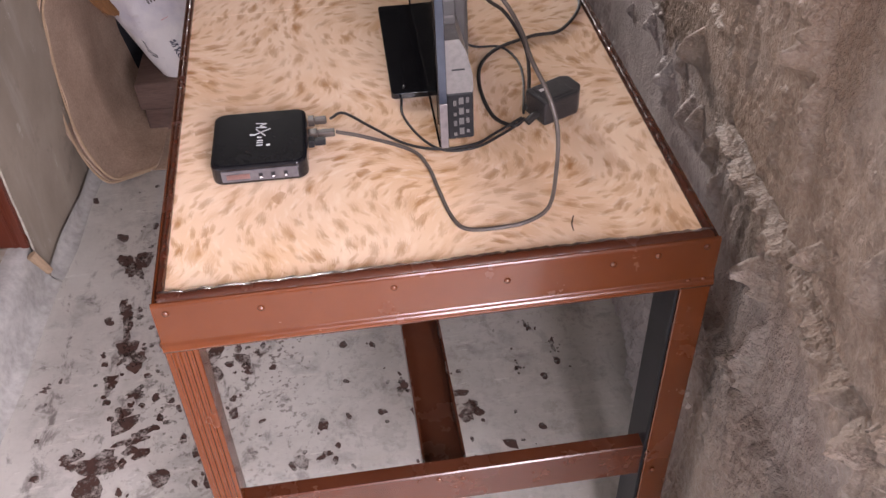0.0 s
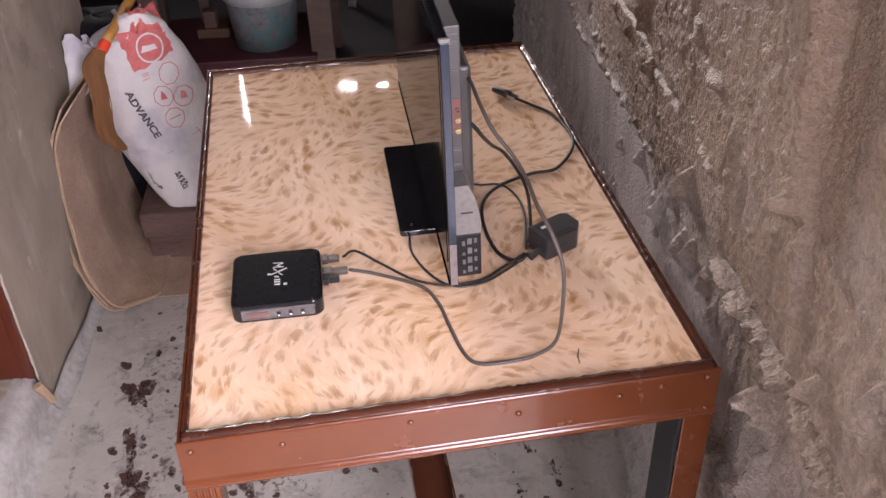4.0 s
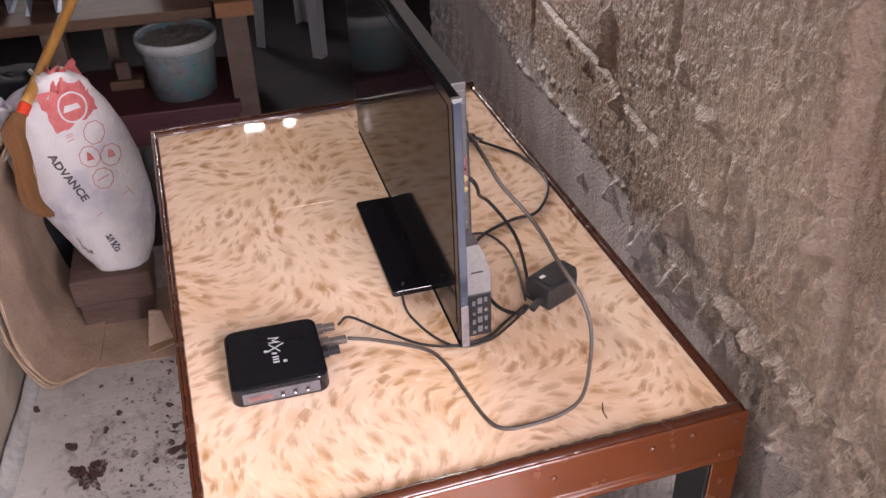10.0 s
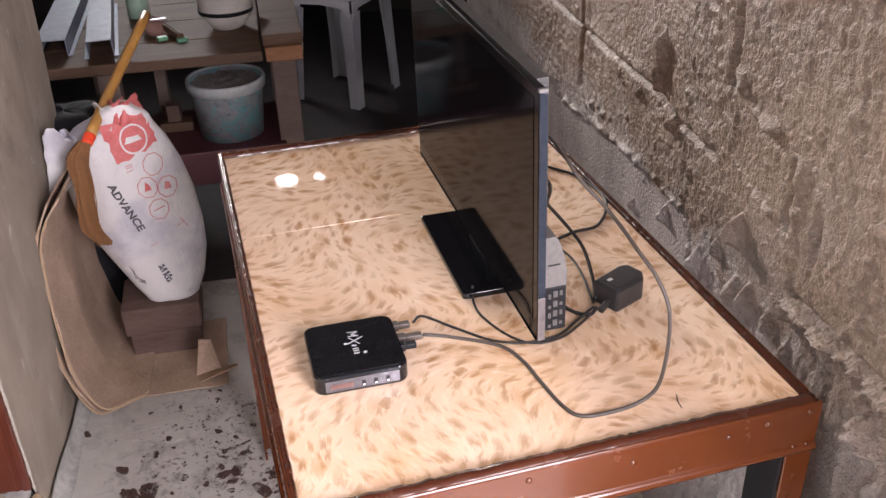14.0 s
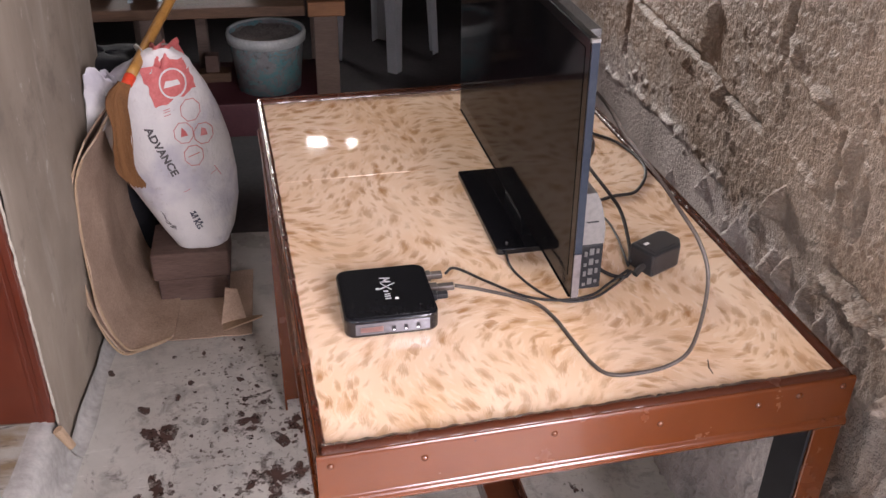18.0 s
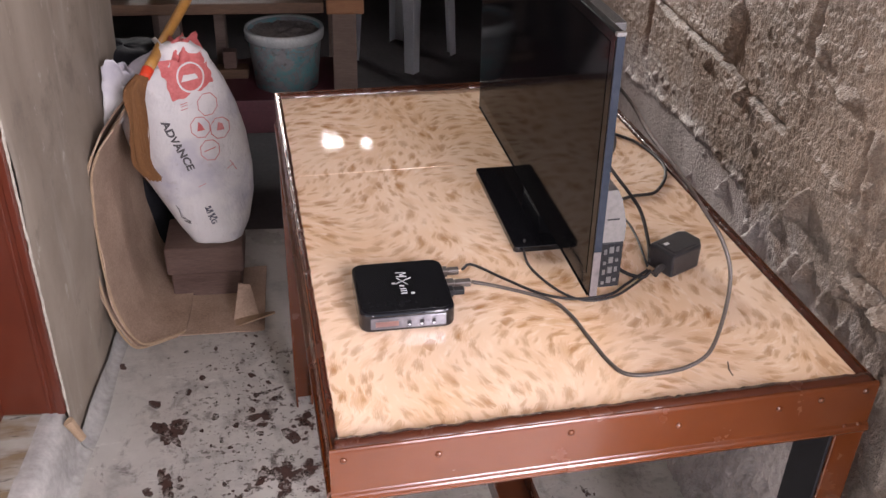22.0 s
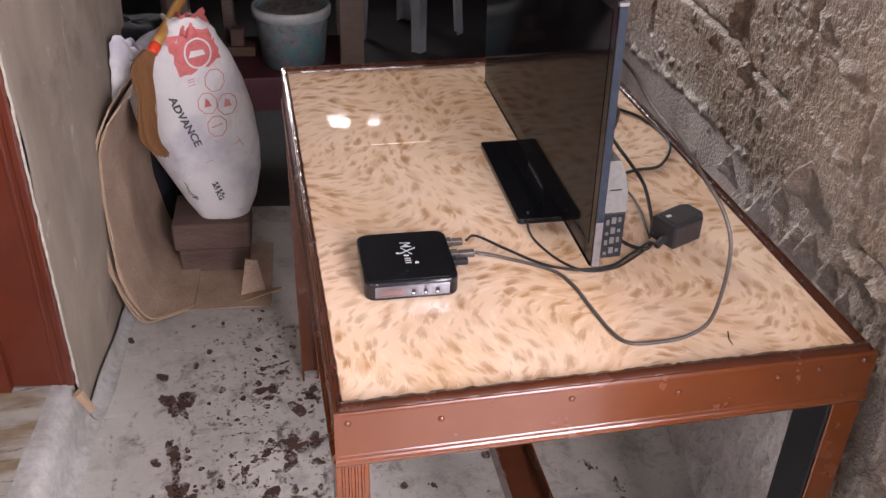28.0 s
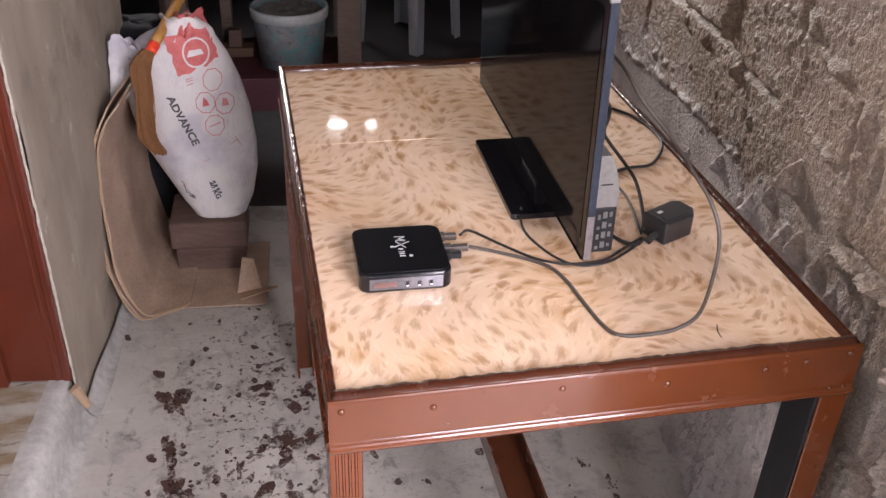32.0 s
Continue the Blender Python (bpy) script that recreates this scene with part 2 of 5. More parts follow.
SCREEN = mat("dark_screen_glass", (0.004, 0.004, 0.005), (0.006, 0.006, 0.007), 12.0, 0.06, bump=0.0, rough2=0.08)
SCREEN.node_tree.nodes["Principled BSDF"].inputs["IOR"].default_value = 1.14
BLACK = mat("black_plastic", (0.012, 0.012, 0.013), (0.020, 0.020, 0.022), 40.0, 0.4, bump=0.2, fine=600.0)
BLACK.node_tree.nodes["Principled BSDF"].inputs["Specular IOR Level"].default_value = 0.15
LID = mat("satin_black_lid", (0.006, 0.006, 0.007), (0.010, 0.010, 0.011), 40.0, 0.2, bump=0.0)
LID.node_tree.nodes["Principled BSDF"].inputs["Specular IOR Level"].default_value = 0.12
CASING = mat("dark_grey_casing", (0.036, 0.034, 0.033), (0.055, 0.052, 0.050), 30.0, 0.38, bump=0.2, fine=700.0)
SILVER = mat("blue_grey_gloss", (0.035, 0.043, 0.062), (0.05, 0.06, 0.08), 30.0, 0.14, metal=0.45, bump=0.0)
BEZEL = mat("black_bezel", (0.005, 0.005, 0.006), (0.008, 0.008, 0.009), 30.0, 0.12, bump=0.0)
BEZEL.node_tree.nodes["Principled BSDF"].inputs["Specular IOR Level"].default_value = 0.12
GREYPANEL = mat("light_grey_plastic", (0.12, 0.113, 0.107), (0.17, 0.16, 0.15), 30.0, 0.4, bump=0.2)
ADAPTER = mat("worn_black_plastic", (0.018, 0.018, 0.020), (0.032, 0.031, 0.034), 40.0, 0.32, bump=0.3, fine=500.0)
SILVERMARK = mat("pale_grey_marks", (0.075, 0.072, 0.07), (0.12, 0.115, 0.11), 60.0, 0.4, bump=0.0)
LIDPRINT = mat("dull_white_print", (0.42, 0.42, 0.43), (0.55, 0.55, 0.56), 60.0, 0.5, bump=0.0)
REDDARK = mat("dull_red_label", (0.10, 0.035, 0.03), (0.14, 0.05, 0.04), 60.0, 0.5, bump=0.0)
FILM = mat("clear_film_over_plastic", (0.10, 0.09, 0.09), (0.16, 0.14, 0.14), 60.0, 0.08, bump=0.4)
GREYCABLE = mat("grey_cable", (0.055, 0.043, 0.036), (0.085, 0.068, 0.057), 30.0, 0.42, bump=0.1)
CABLE = mat("black_cable", (0.012, 0.010, 0.010), (0.022, 0.018, 0.016), 30.0, 0.58, bump=0.1)
WOOD = mat("brown_plank", (0.060, 0.033, 0.019), (0.15, 0.082, 0.045), 6.0, 0.65, bump=0.5, fine=90.0, stretch=(0.25, 3.0, 3.0))
ORANGEWOOD = mat("orange_plank", (0.20, 0.085, 0.035), (0.30, 0.14, 0.06), 8.0, 0.6, bump=0.5, fine=90.0, stretch=(0.3, 3.0, 3.0))
BLOCKWOOD = mat("reddish_weathered_timber", (0.075, 0.042, 0.034), (0.155, 0.100, 0.080), 9.0, 0.85, bump=0.7, fine=110.0, stretch=(0.4, 3.0, 3.0))
GREYWOOD = mat("weathered_timber", (0.11, 0.075, 0.06), (0.19, 0.14, 0.115), 7.0, 0.8, bump=0.6, fine=110.0, stretch=(0.3, 3.0, 3.0))
CARD = mat("kraft_cardboard", (0.25, 0.165, 0.118), (0.50, 0.37, 0.272), 7.0, 0.85, bump=0.25, fine=200.0)
CARDEDGE = mat("cardboard_edge", (0.29, 0.20, 0.125), (0.40, 0.285, 0.185), 40.0, 0.9, bump=0.5, fine=300.0)
k = Nodes("white_sack_paper")
p = k.pos()
paper = k.ramp(k.noise(p, 7.0, 5), (0.3, (0.62, 0.60, 0.60)), (0.7, (0.74, 0.715, 0.70)))
paper = k.mix(k.ramp(k.noise(k.vec("ADD", p, (0.31, 0.0, 0.17)), 5.5, 4, 0.6), (0.48, 0.0), (0.66, 0.75)), paper, (0.40, 0.385, 0.47))
paper = k.mix(k.ramp(k.noise(p, 34.0, 5, 0.7), (0.60, 0.0), (0.74, 0.5)), paper, (0.36, 0.31, 0.28))
k.set(Base_Color=paper, Roughness=0.6)
k.bump(k.math("ADD", k.noise(p, 60.0, 4), k.math("MULTIPLY", k.noise(k.scaled(p, (1.0, 1.0, 0.5)), 15.0, 4, 0.6, 1.2), 2.0)), 0.45, 0.006)
PAPER = k.m
REDINK = mat("faded_red_print", (0.52, 0.09, 0.09), (0.66, 0.20, 0.19), 22.0, 0.6, bump=0.2)
PINKINK = mat("pale_red_print", (0.50, 0.15, 0.15), (0.62, 0.28, 0.27), 30.0, 0.6, bump=0.1)
GREYINK = mat("dark_grey_print", (0.06, 0.055, 0.06), (0.11, 0.10, 0.10), 40.0, 0.6, bump=0.0)
BLUEINK = mat("navy_print", (0.04, 0.045, 0.075), (0.08, 0.08, 0.11), 40.0, 0.6, bump=0.0)
BAMBOO = mat("varnished_bamboo", (0.42, 0.20, 0.045), (0.55, 0.29, 0.08), 9.0, 0.4, bump=0.2, fine=80.0, stretch=(3.0, 3.0, 0.3))
STRAW = mat("brown_broom_fibre", (0.12, 0.050, 0.014), (0.235, 0.104, 0.033), 22.0, 0.75, bump=0.8, fine=260.0, stretch=(4.0, 4.0, 0.35))
REDPLASTIC = mat("orange_red_plastic", (0.72, 0.055, 0.02), (0.80, 0.08, 0.03), 30.0, 0.4, bump=0.1)
WHITEPLASTIC = mat("white_plastic", (0.76, 0.77, 0.80), (0.84, 0.84, 0.86), 8.0, 0.35, bump=0.1)
ENAMEL = mat("white_enamel", (0.68, 0.64, 0.58), (0.76, 0.72, 0.66), 10.0, 0.2, bump=0.05)
GALV = mat("galvanised_steel", (0.24, 0.27, 0.33), (0.34, 0.37, 0.43), 25.0, 0.5, metal=0.3, bump=0.1, rough2=0.6)
STEEL = mat("bare_steel", (0.50, 0.47, 0.45), (0.62, 0.60, 0.58), 60.0, 0.3, metal=0.9, bump=0.1)
GREEN = mat("green_plastic", (0.10, 0.28, 0.16), (0.16, 0.40, 0.24), 20.0, 0.4, bump=0.1)
BAG = mat("black_bag_film", (0.008, 0.008, 0.010), (0.016, 0.016, 0.020), 25.0, 0.7, bump=0.4, fine=70.0)
BAG.node_tree.nodes["Principled BSDF"].inputs["Specular IOR Level"].default_value = 0.2
# floor colour with the back room's shade put into it
BACKFLOOR = mat("shade_dark_floor", (0.032, 0.027, 0.029), (0.062, 0.053, 0.054), 4.0, 0.75, bump=0.4, fine=60.0)
# near-black walls: the back room's gloom is put into their colour
DARKWALL = mat("shaded_dark_wall", (0.018, 0.016, 0.015), (0.035, 0.030, 0.027), 4.0, 0.85, bump=0.4)
CEIL = mat("grey_ceiling_board", (0.30, 0.28, 0.25), (0.38, 0.36, 0.32), 3.0, 0.8, bump=0.2)
STAIN = mat("dried_paint_spots", (0.050, 0.025, 0.019), (0.085, 0.046, 0.036), 40.0, 0.5, bump=0.2)
k = Nodes("dried_paint_spots", STAIN)
k.set(Alpha=k.ramp(k.math("ADD", k.math("MULTIPLY", k.noise(k.pos(), 26.0, 4, 0.6), 0.6), k.math("MULTIPLY", k.noise(k.pos(), 160.0, 3, 0.7), 0.4)), (0.40, 0.15), (0.54, 1.0)))
WHITE = mat("white_print", (0.72, 0.72, 0.72), (0.80, 0.80, 0.80), 40.0, 0.5, bump=0.0)
YELLOW = mat("yellow_socket", (0.30, 0.24, 0.10), (0.38, 0.31, 0.15), 40.0, 0.4, bump=0.0)
SLOT = mat("reddish_slot", (0.10, 0.055, 0.05), (0.14, 0.075, 0.065), 30.0, 0.3, bump=0.0)
WINDOW = mat("smoked_window", (0.15, 0.15, 0.17), (0.21, 0.21, 0.235), 30.0, 0.10, metal=0.65, bump=0.0)
k = Nodes("stained_cement_sill")
p = k.pos()
sill = k.ramp(k.noise(p, 6.0, 5, 0.6), (0.3, (0.27, 0.25, 0.21)), (0.7, (0.46, 0.44, 0.385)))
sill = k.mix(k.ramp(k.noise(k.scaled(p, (0.6, 1.6, 1)), 7.0, 4, 0.6), (0.42, 0.0), (0.56, 0.85)), sill, (0.20, 0.135, 0.06))
sill = k.mix(k.ramp(k.noise(k.scaled(p, (0.7, 4.0, 1)), 17.0, 6, 0.75, 0.5), (0.58, 0.0), (0.66, 0.9)), sill, (0.05, 0.038, 0.03))
k.set(Base_Color=sill, Roughness=0.75)
k.bump(k.noise(p, 60.0, 6), 0.5, 0.003)
PATCH = k.m
CURB = mat("trowelled_cement", (0.27, 0.26, 0.24), (0.47, 0.455, 0.425), 9.0, 0.75, bump=0.4, fine=60.0)
CHIP = mat("crumbled_plaster", (0.24, 0.21, 0.17), (0.42, 0.38, 0.32), 40.0, 0.9, bump=0.7, fine=120.0)


# ---- building helpers ----
def thing(name, m, label, category, group="", kind=""):
    ob = new(name)
    ob.empty_display_size = 0.05
    ob.matrix_world = m
    return tagged(ob, label, category, group, kind)


def mesh_of(name, bm, material, smooth=False):
    me = bpy.data.meshes.new(name)
    bm.to_mesh(me)
    bm.free()
    for mt in material if isinstance(material, (list, tuple)) else (material,):
        me.materials.append(mt)
    if smooth:
        me.shade_smooth()
    return me


def part(name, bm, material, parent, label="", smooth=False):
    ob = new(name, mesh_of(name, bm, material, smooth))
    ob.parent = parent
    return tagged(ob, label)


def solo(name, bm, material, m, label, category="", kind="", group="", smooth=False):
    ob = new(name, mesh_of(name, bm, material, smooth))
    ob.matrix_world = m
    return tagged(ob, label, category, group, kind)


def block(bm, x0, x1, y0, y1, z0, z1, bevel=0.0, seg=2):
    v = bmesh.ops.create_cube(bm, size=1.0)["verts"]
    for p in v:
        p.co = Vector(((x0 + x1) / 2 + p.co.x * (x1 - x0), (y0 + y1) / 2 + p.co.y * (y1 - y0), (z0 + z1) / 2 + p.co.z * (z1 - z0)))
    if bevel:
        bmesh.ops.bevel(bm, geom=list({e for p in v for e in p.link_edges}), offset=bevel, segments=seg, affect="EDGES", profile=0.5)
    return bm


def cube(*a, **k):
    return block(bmesh.new(), *a, **k)


def plate(points, depth, bevel=0.0, axis=2):
    """A flat outline pushed out by depth along an axis."""
    bm = bmesh.new()
    f = bm.faces.new([bm.verts.new(p) for p in points])
    push = [0, 0, 0]
    push[axis] = depth
    r = bmesh.ops.extrude_face_region(bm, geom=[f])
    bmesh.ops.translate(bm, vec=push, verts=[g for g in r["geom"] if isinstance(g, bmesh.types.BMVert)])
    bmesh.ops.recalc_face_normals(bm, faces=bm.faces)
    if bevel:
        bmesh.ops.bevel(bm, geom=bm.edges[:], offset=bevel, segments=2, affect="EDGES", profile=0.5)
    return bm


def rounded(w, d, r, n=6):
    """Outline of a rectangle with round corners, about its middle."""
    out = []
    for cx, cy, a0 in ((w / 2 - r, d / 2 - r, 0), (-w / 2 + r, d / 2 - r, 90), (-w / 2 + r, -d / 2 + r, 180), (w / 2 - r, -d / 2 + r, 270)):
        for i in range(n + 1):
            a = radians(a0 + 90 * i / n)
            out.append((cx + r * math.cos(a), cy + r * math.sin(a), 0.0))
    return out


def lathe(profile, n=32, caps=True):
    """A turned form from (radius, height) pairs."""
    bm = bmesh.new()
    rings = [[bm.verts.new((r * math.cos(2 * math.pi * i / n), r * math.sin(2 * math.pi * i / n), z)) for i in range(n)] for r, z in profile]
    for a, b in zip(rings, rings[1:]):
        for i in range(n):
            bm.faces.new((a[i], a[(i + 1) % n], b[(i + 1) % n], b[i]))
    if caps:
        bm.faces.new(rings[0][::-1])
        bm.faces.new(rings[-1])
    bmesh.ops.recalc_face_normals(bm, faces=bm.faces)
    return bm


def smooth_line(pts, n=8):
    """Catmull-Rom through the points."""
    p = [Vector(q) for q in pts]
    p = [2 * p[0] - p[1]] + p + [2 * p[-1] - p[-2]]
    out = []
    for a, b, c, d in zip(p, p[1:], p[2:], p[3:]):
        for i in range(n):
            t = i / n
            out.append(0.5 * (2 * b + (c - a) * t + (2 * a - 5 * b + 4 * c - d) * t * t + (3 * b - a - 3 * c + d) * t ** 3))
    return out + [p[-2]]


def tube(pts, radius, n=8, sides=8, bm=None, flat=1.0):
    """A round cord along a smooth line; radius may change along it."""
    bm = bm or bmesh.new()
    line = smooth_line(pts, n) if n else [Vector(p) for p in pts]
    side = None
    rings = []
    for i, p in enumerate(line):
        d = (line[min(i + 1, len(line) - 1)] - line[max(i - 1, 0)]).normalized()
        if side is None:
            side = d.orthogonal().normalized()
        side = (side - d * side.dot(d)).normalized()
        up = d.cross(side)
        r = radius(i / (len(line) - 1)) if callable(radius) else radius
        rings.append([bm.verts.new(p + r * (math.cos(2 * math.pi * j / sides) * side + flat * math.sin(2 * math.pi * j / sides) * up)) for j in range(sides)])
    for a, b in zip(rings, rings[1:]):
        for j in range(sides):
            bm.faces.new((a[j], a[(j + 1) % sides], b[(j + 1) % sides], b[j]))
    bm.faces.new(rings[0][::-1])
    bm.faces.new(rings[-1])
    bmesh.ops.recalc_face_normals(bm, faces=bm.faces)
    return bm


def sheet(nx, ny, fn, thick=0.0):
    """A grid surface from fn(u, v), given thickness along its normals."""
    bm = bmesh.new()
    g = [[bm.verts.new(fn(i / nx, j / ny)) for j in range(ny + 1)] for i in range(nx + 1)]
    for i in range(nx):
        for j in range(ny):
            bm.faces.new((g[i][j], g[i + 1][j], g[i + 1][j + 1], g[i][j + 1]))
    bmesh.ops.recalc_face_normals(bm, faces=bm.faces)
    if thick:
        bm.normal_update()
        bmesh.ops.solidify(bm, geom=bm.faces[:], thickness=thick)
    return bm


def grid_mesh(name, ys, zs, height, flip=False):
    """A relief in the y-z plane: numpy heights along x."""
    ny, nz = len(ys), len(zs)
    yy, zz = np.meshgrid(ys, zs, indexing="ij")
    verts = np.stack([height, yy, zz], -1).reshape(-1, 3)
    idx = np.arange(ny * nz).reshape(ny, nz)
    q = np.stack([idx[:-1, :-1], idx[:-1, 1:], idx[1:, 1:], idx[1:, :-1]], -1).reshape(-1, 4)
    if flip:
        q = q[:, ::-1]
    me = bpy.data.meshes.new(name)
    me.from_pydata(verts.tolist(), [], q.tolist())
    me.shade_smooth()
    return me


def fbm(yy, zz, scale, octaves=4, seed=0.0, gain=0.5):
    """Value noise on a lattice, summed over octaves."""
    rng = np.random.RandomState(int(seed * 10) + 7)
    out, amp = np.zeros_like(yy), 1.0
    for o in range(octaves):
        lat = rng.rand(257, 257)
        u, v = (yy * scale + 11.3) % 256, (zz * scale + 5.7) % 256
        i, j = np.floor(u).astype(int), np.floor(v).astype(int)
        a, b = u - i, v - j
        a, b = a * a * (3 - 2 * a), b * b * (3 - 2 * b)
        out += amp * ((lat[i, j] * (1 - a) + lat[i + 1, j] * a) * (1 - b) + (lat[i, j + 1] * (1 - a) + lat[i + 1, j + 1] * a) * b - 0.5)
        scale, amp = scale * 2, amp * gain
    return out

# ---- the room: a passage turned a little against the table ----
HALL = pose(0, 0, 0, 0, 0, -6.8)
RIGHT, LEFT, TOP = 0.662, -0.572, 2.8
WALL_END = -0.6
FRONT, BACK, LEFT_END = -1.6, 4.9, 1.63


def flat(name, x0, x1, y0, y1, z0, z1, material, label, category):
    return solo(name, cube(x0, x1, y0, y1, z0, z1), material, HALL, label, category, "structure")


# separate slab so the shade beyond the passage can be coloured in
flat("floor_back", -2.4, 3.0, 1.72, BACK + 0.2, -0.1, -0.002, BACKFLOOR, "floor of the back room, coloured dark for its shade", "floor")
flat("floor", -2.4, 3.0, FRONT - 1.5, 1.72, -0.1, 0.0, FLOOR, "grey concrete floor with dark paint spots", "floor")
flat("ground", -30, 30, -30, 30, -0.2, -0.11, FLOOR, "bare cement ground round the house", "ground")
flat("ceiling", -2.4, 3.0, FRONT - 0.2, BACK + 0.2, TOP, TOP + 0.1, CEIL, "plain grey ceiling boards over the passage", "ceiling")

# right-hand wall: raw block masonry with squeezed mortar, real relief where the camera passes
ys = np.concatenate([np.arange(WALL_END, -0.4, 0.01), np.arange(-0.4, 0.9, 0.0034), np.arange(0.9, 1.6, 0.006), np.arange(1.6, 2.62, 0.012)])
zs = np.concatenate([np.arange(0.0, 0.4, 0.006), np.arange(0.4, 1.10, 0.0034), np.arange(1.10, 1.3, 0.006), np.arange(1.3, 1.62, 0.012)])
yy, zz = np.meshgrid(ys, zs, indexing="ij")
relief = 0.004 * fbm(yy, zz, 3.2, 2, 1) + 0.0010 * fbm(yy, zz, 26.0, 3, 2, 0.6)
near = 1 / (1 + np.exp((yy - 0.26) / 0.04))
coarse = np.clip(fbm(yy, zz, 3.1, 3, 3) * 3 + 0.45, 0, 1)
grit = fbm(yy, zz, 95.0, 2, 4, 0.8)
relief += (1 + 0.25 * near) * (0.5 + 0.5 * coarse) * (0.0040 * grit + 0.0045 * np.clip(grit - 0.3, 0, 1))
clods = fbm(yy * 1.3, zz, 42.0, 3, 14, 0.6)
relief += 0.0016 * np.clip(clods - 0.22, 0, 1) * coarse
pits = fbm(yy * 1.6, zz, 24.0, 2, 12)
relief -= 0.0012 * np.clip(pits - 0.42, 0, 1) * coarse
# ledges where coats of plaster overlap
coat = fbm(yy * 0.8, zz, 4.2, 4, 31, 0.55)
for level, high in ((-0.22, 0.0012), (0.02, 0.0018), (0.25, 0.0015)):
    relief += high * (1 / (1 + np.exp(-(coat - level) / 0.012)) - 0.5)
# a smoother skim of grey cement low down, with a ragged upper edge
edge = np.interp(yy, (-0.6, -0.2, 0.0, 0.2, 0.35, 0.5, 0.58, 0.8, 1.0, 1.2, 1.4, 2.6), (0.75, 0.75, 0.745, 0.70, 0.63, 0.62, 0.695, 0.697, 0.675, 0.648, 0.63, 0.6)) + 0.022 * fbm(yy, zz, 22.0, 4, 5)
skim = 1 / (1 + np.exp(-(edge - zz) / 0.004))
skim *= 1 / (1 + np.exp(-(yy - 0.50 - 0.05 * fbm(yy, zz, 18.0, 3, 6)) / 0.008))
relief = relief * (1 - 0.8 * skim) - 0.009 * skim
# thick dribbles and dents where the mortar was thrown on and never levelled
dribble = fbm(yy * 1.9, zz * 0.75, 13.0, 4, 51, 0.55)
thrown = fbm(yy * 1.5, zz * 0.9, 30.0, 3, 53, 0.6)
relief += near * (0.008 * np.clip(dribble - 0.08, 0, 0.35) + 0.006 * np.clip(thrown - 0.22, 0, 0.5) + 0.002 * thrown - 0.012 * np.clip(-dribble - 0.25, 0, 1))
# unskimmed rubble low down behind the table
low = 1 / (1 + np.exp((zz - 0.47 - 0.05 * fbm(yy, zz, 9.0, 3, 16)) / 0.008)) / (1 + np.exp(-(yy - 0.30) / 0.03))
relief += low * (0.016 * fbm(yy * 2.4, zz * 0.8, 26.0, 4, 17, 0.6) + 0.004 * grit)


def ridge(points, wide, high, seed, broken=0.0, groove=0.0):
    """A raised (or sunk) run along a line on the wall, uneven in height, with a groove on its lower side if wanted."""
    out = np.zeros_like(yy)
    wob = fbm(yy, zz, 45.0, 3, seed) * wide * 1.6
    lumpy = np.clip(1 + broken * 1.3 * fbm(yy, zz, 38.0, 3, seed + 1), 0, 2)
    for (y0, z0), (y1, z1) in zip(points, points[1:]):
        dy, dz = y1 - y0, z1 - z0
        ln = math.hypot(dy, dz)
        t = np.clip(((yy - y0) * dy + (zz - z0) * dz) / ln ** 2, 0, 1)
        py, pz = yy - y0 - t * dy, zz - z0 - t * dz
        d = np.hypot(py, pz) + wob
        side = (py * dz - pz * dy) / ln
        rise = np.exp(-((d / wide) ** 2)) * lumpy
        if groove:
            rise = rise - groove * np.exp(-(((side - 1.8 * wide) / wide) ** 2)) * (np.abs(t - 0.5) < 0.5)
        out = np.where(np.abs(rise) > np.abs(out), rise, out)
    return high * (1 + 0.9 * near) * out


# joints between the blocks
relief -= ridge(((1.5, 0.845), (1.05, 0.850), (0.754, 0.862), (0.638, 0.846), (0.50, 0.847)), 0.0042, 0.016, 1.0, 0.3)
relief += ridge(((1.5, 0.862), (1.05, 0.866), (0.78, 0.878)), 0.007, 0.0022, 1.5, 0.5)
relief -= ridge(((1.20, 0.72), (1.19, 0.97)), 0.0075, 0.022, 2.0, 0.2)
relief -= ridge(((0.475, 0.97), (0.47, 1.12)), 0.006, 0.018, 2.5, 0.2)
relief -= ridge(((0.27, 0.845), (0.272, 0.935)), 0.006, 0.015, 3.0, 0.2)
relief += ridge(((0.25, 0.845), (0.252, 0.93)), 0.012, 0.005, 3.2, 0.2)
relief += ridge(((0.74, 0.868), (0.734, 0.97)), 0.006, 0.016, 3.5, 0.6)
relief += ridge(((0.39, 0.853), (0.31, 0.845)), 0.005, 0.008, 4.0, 0.5)
relief += ridge(((0.235, 0.752), (0.0, 0.765), (-0.145, 0.755), (-0.5, 0.757)), 0.0036, 0.012, 4.5, 0.2)
relief -= ridge(((0.235, 0.764), (0.0, 0.777), (-0.145, 0.767), (-0.5, 0.769)), 0.0035, 0.010, 4.7, 0.3)
relief += ridge(((0.35, 0.524), (0.208, 0.525), (-0.018, 0.546), (-0.141, 0.552), (-0.4, 0.556)), 0.0034, 0.013, 5.0, 0.2)
relief += ridge(((0.04, 0.743), (0.004, 0.705), (-0.014, 0.56)), 0.008, 0.014, 5.5, 1.2)
relief += ridge(((0.055, 1.20), (0.049, 1.10), (0.037, 1.0), (0.045, 0.965)), 0.012, 0.017, 6.0, 0.15)
relief += ridge(((0.04, 0.975), (0.085, 0.935)), 0.010, 0.010, 6.5, 1.0)
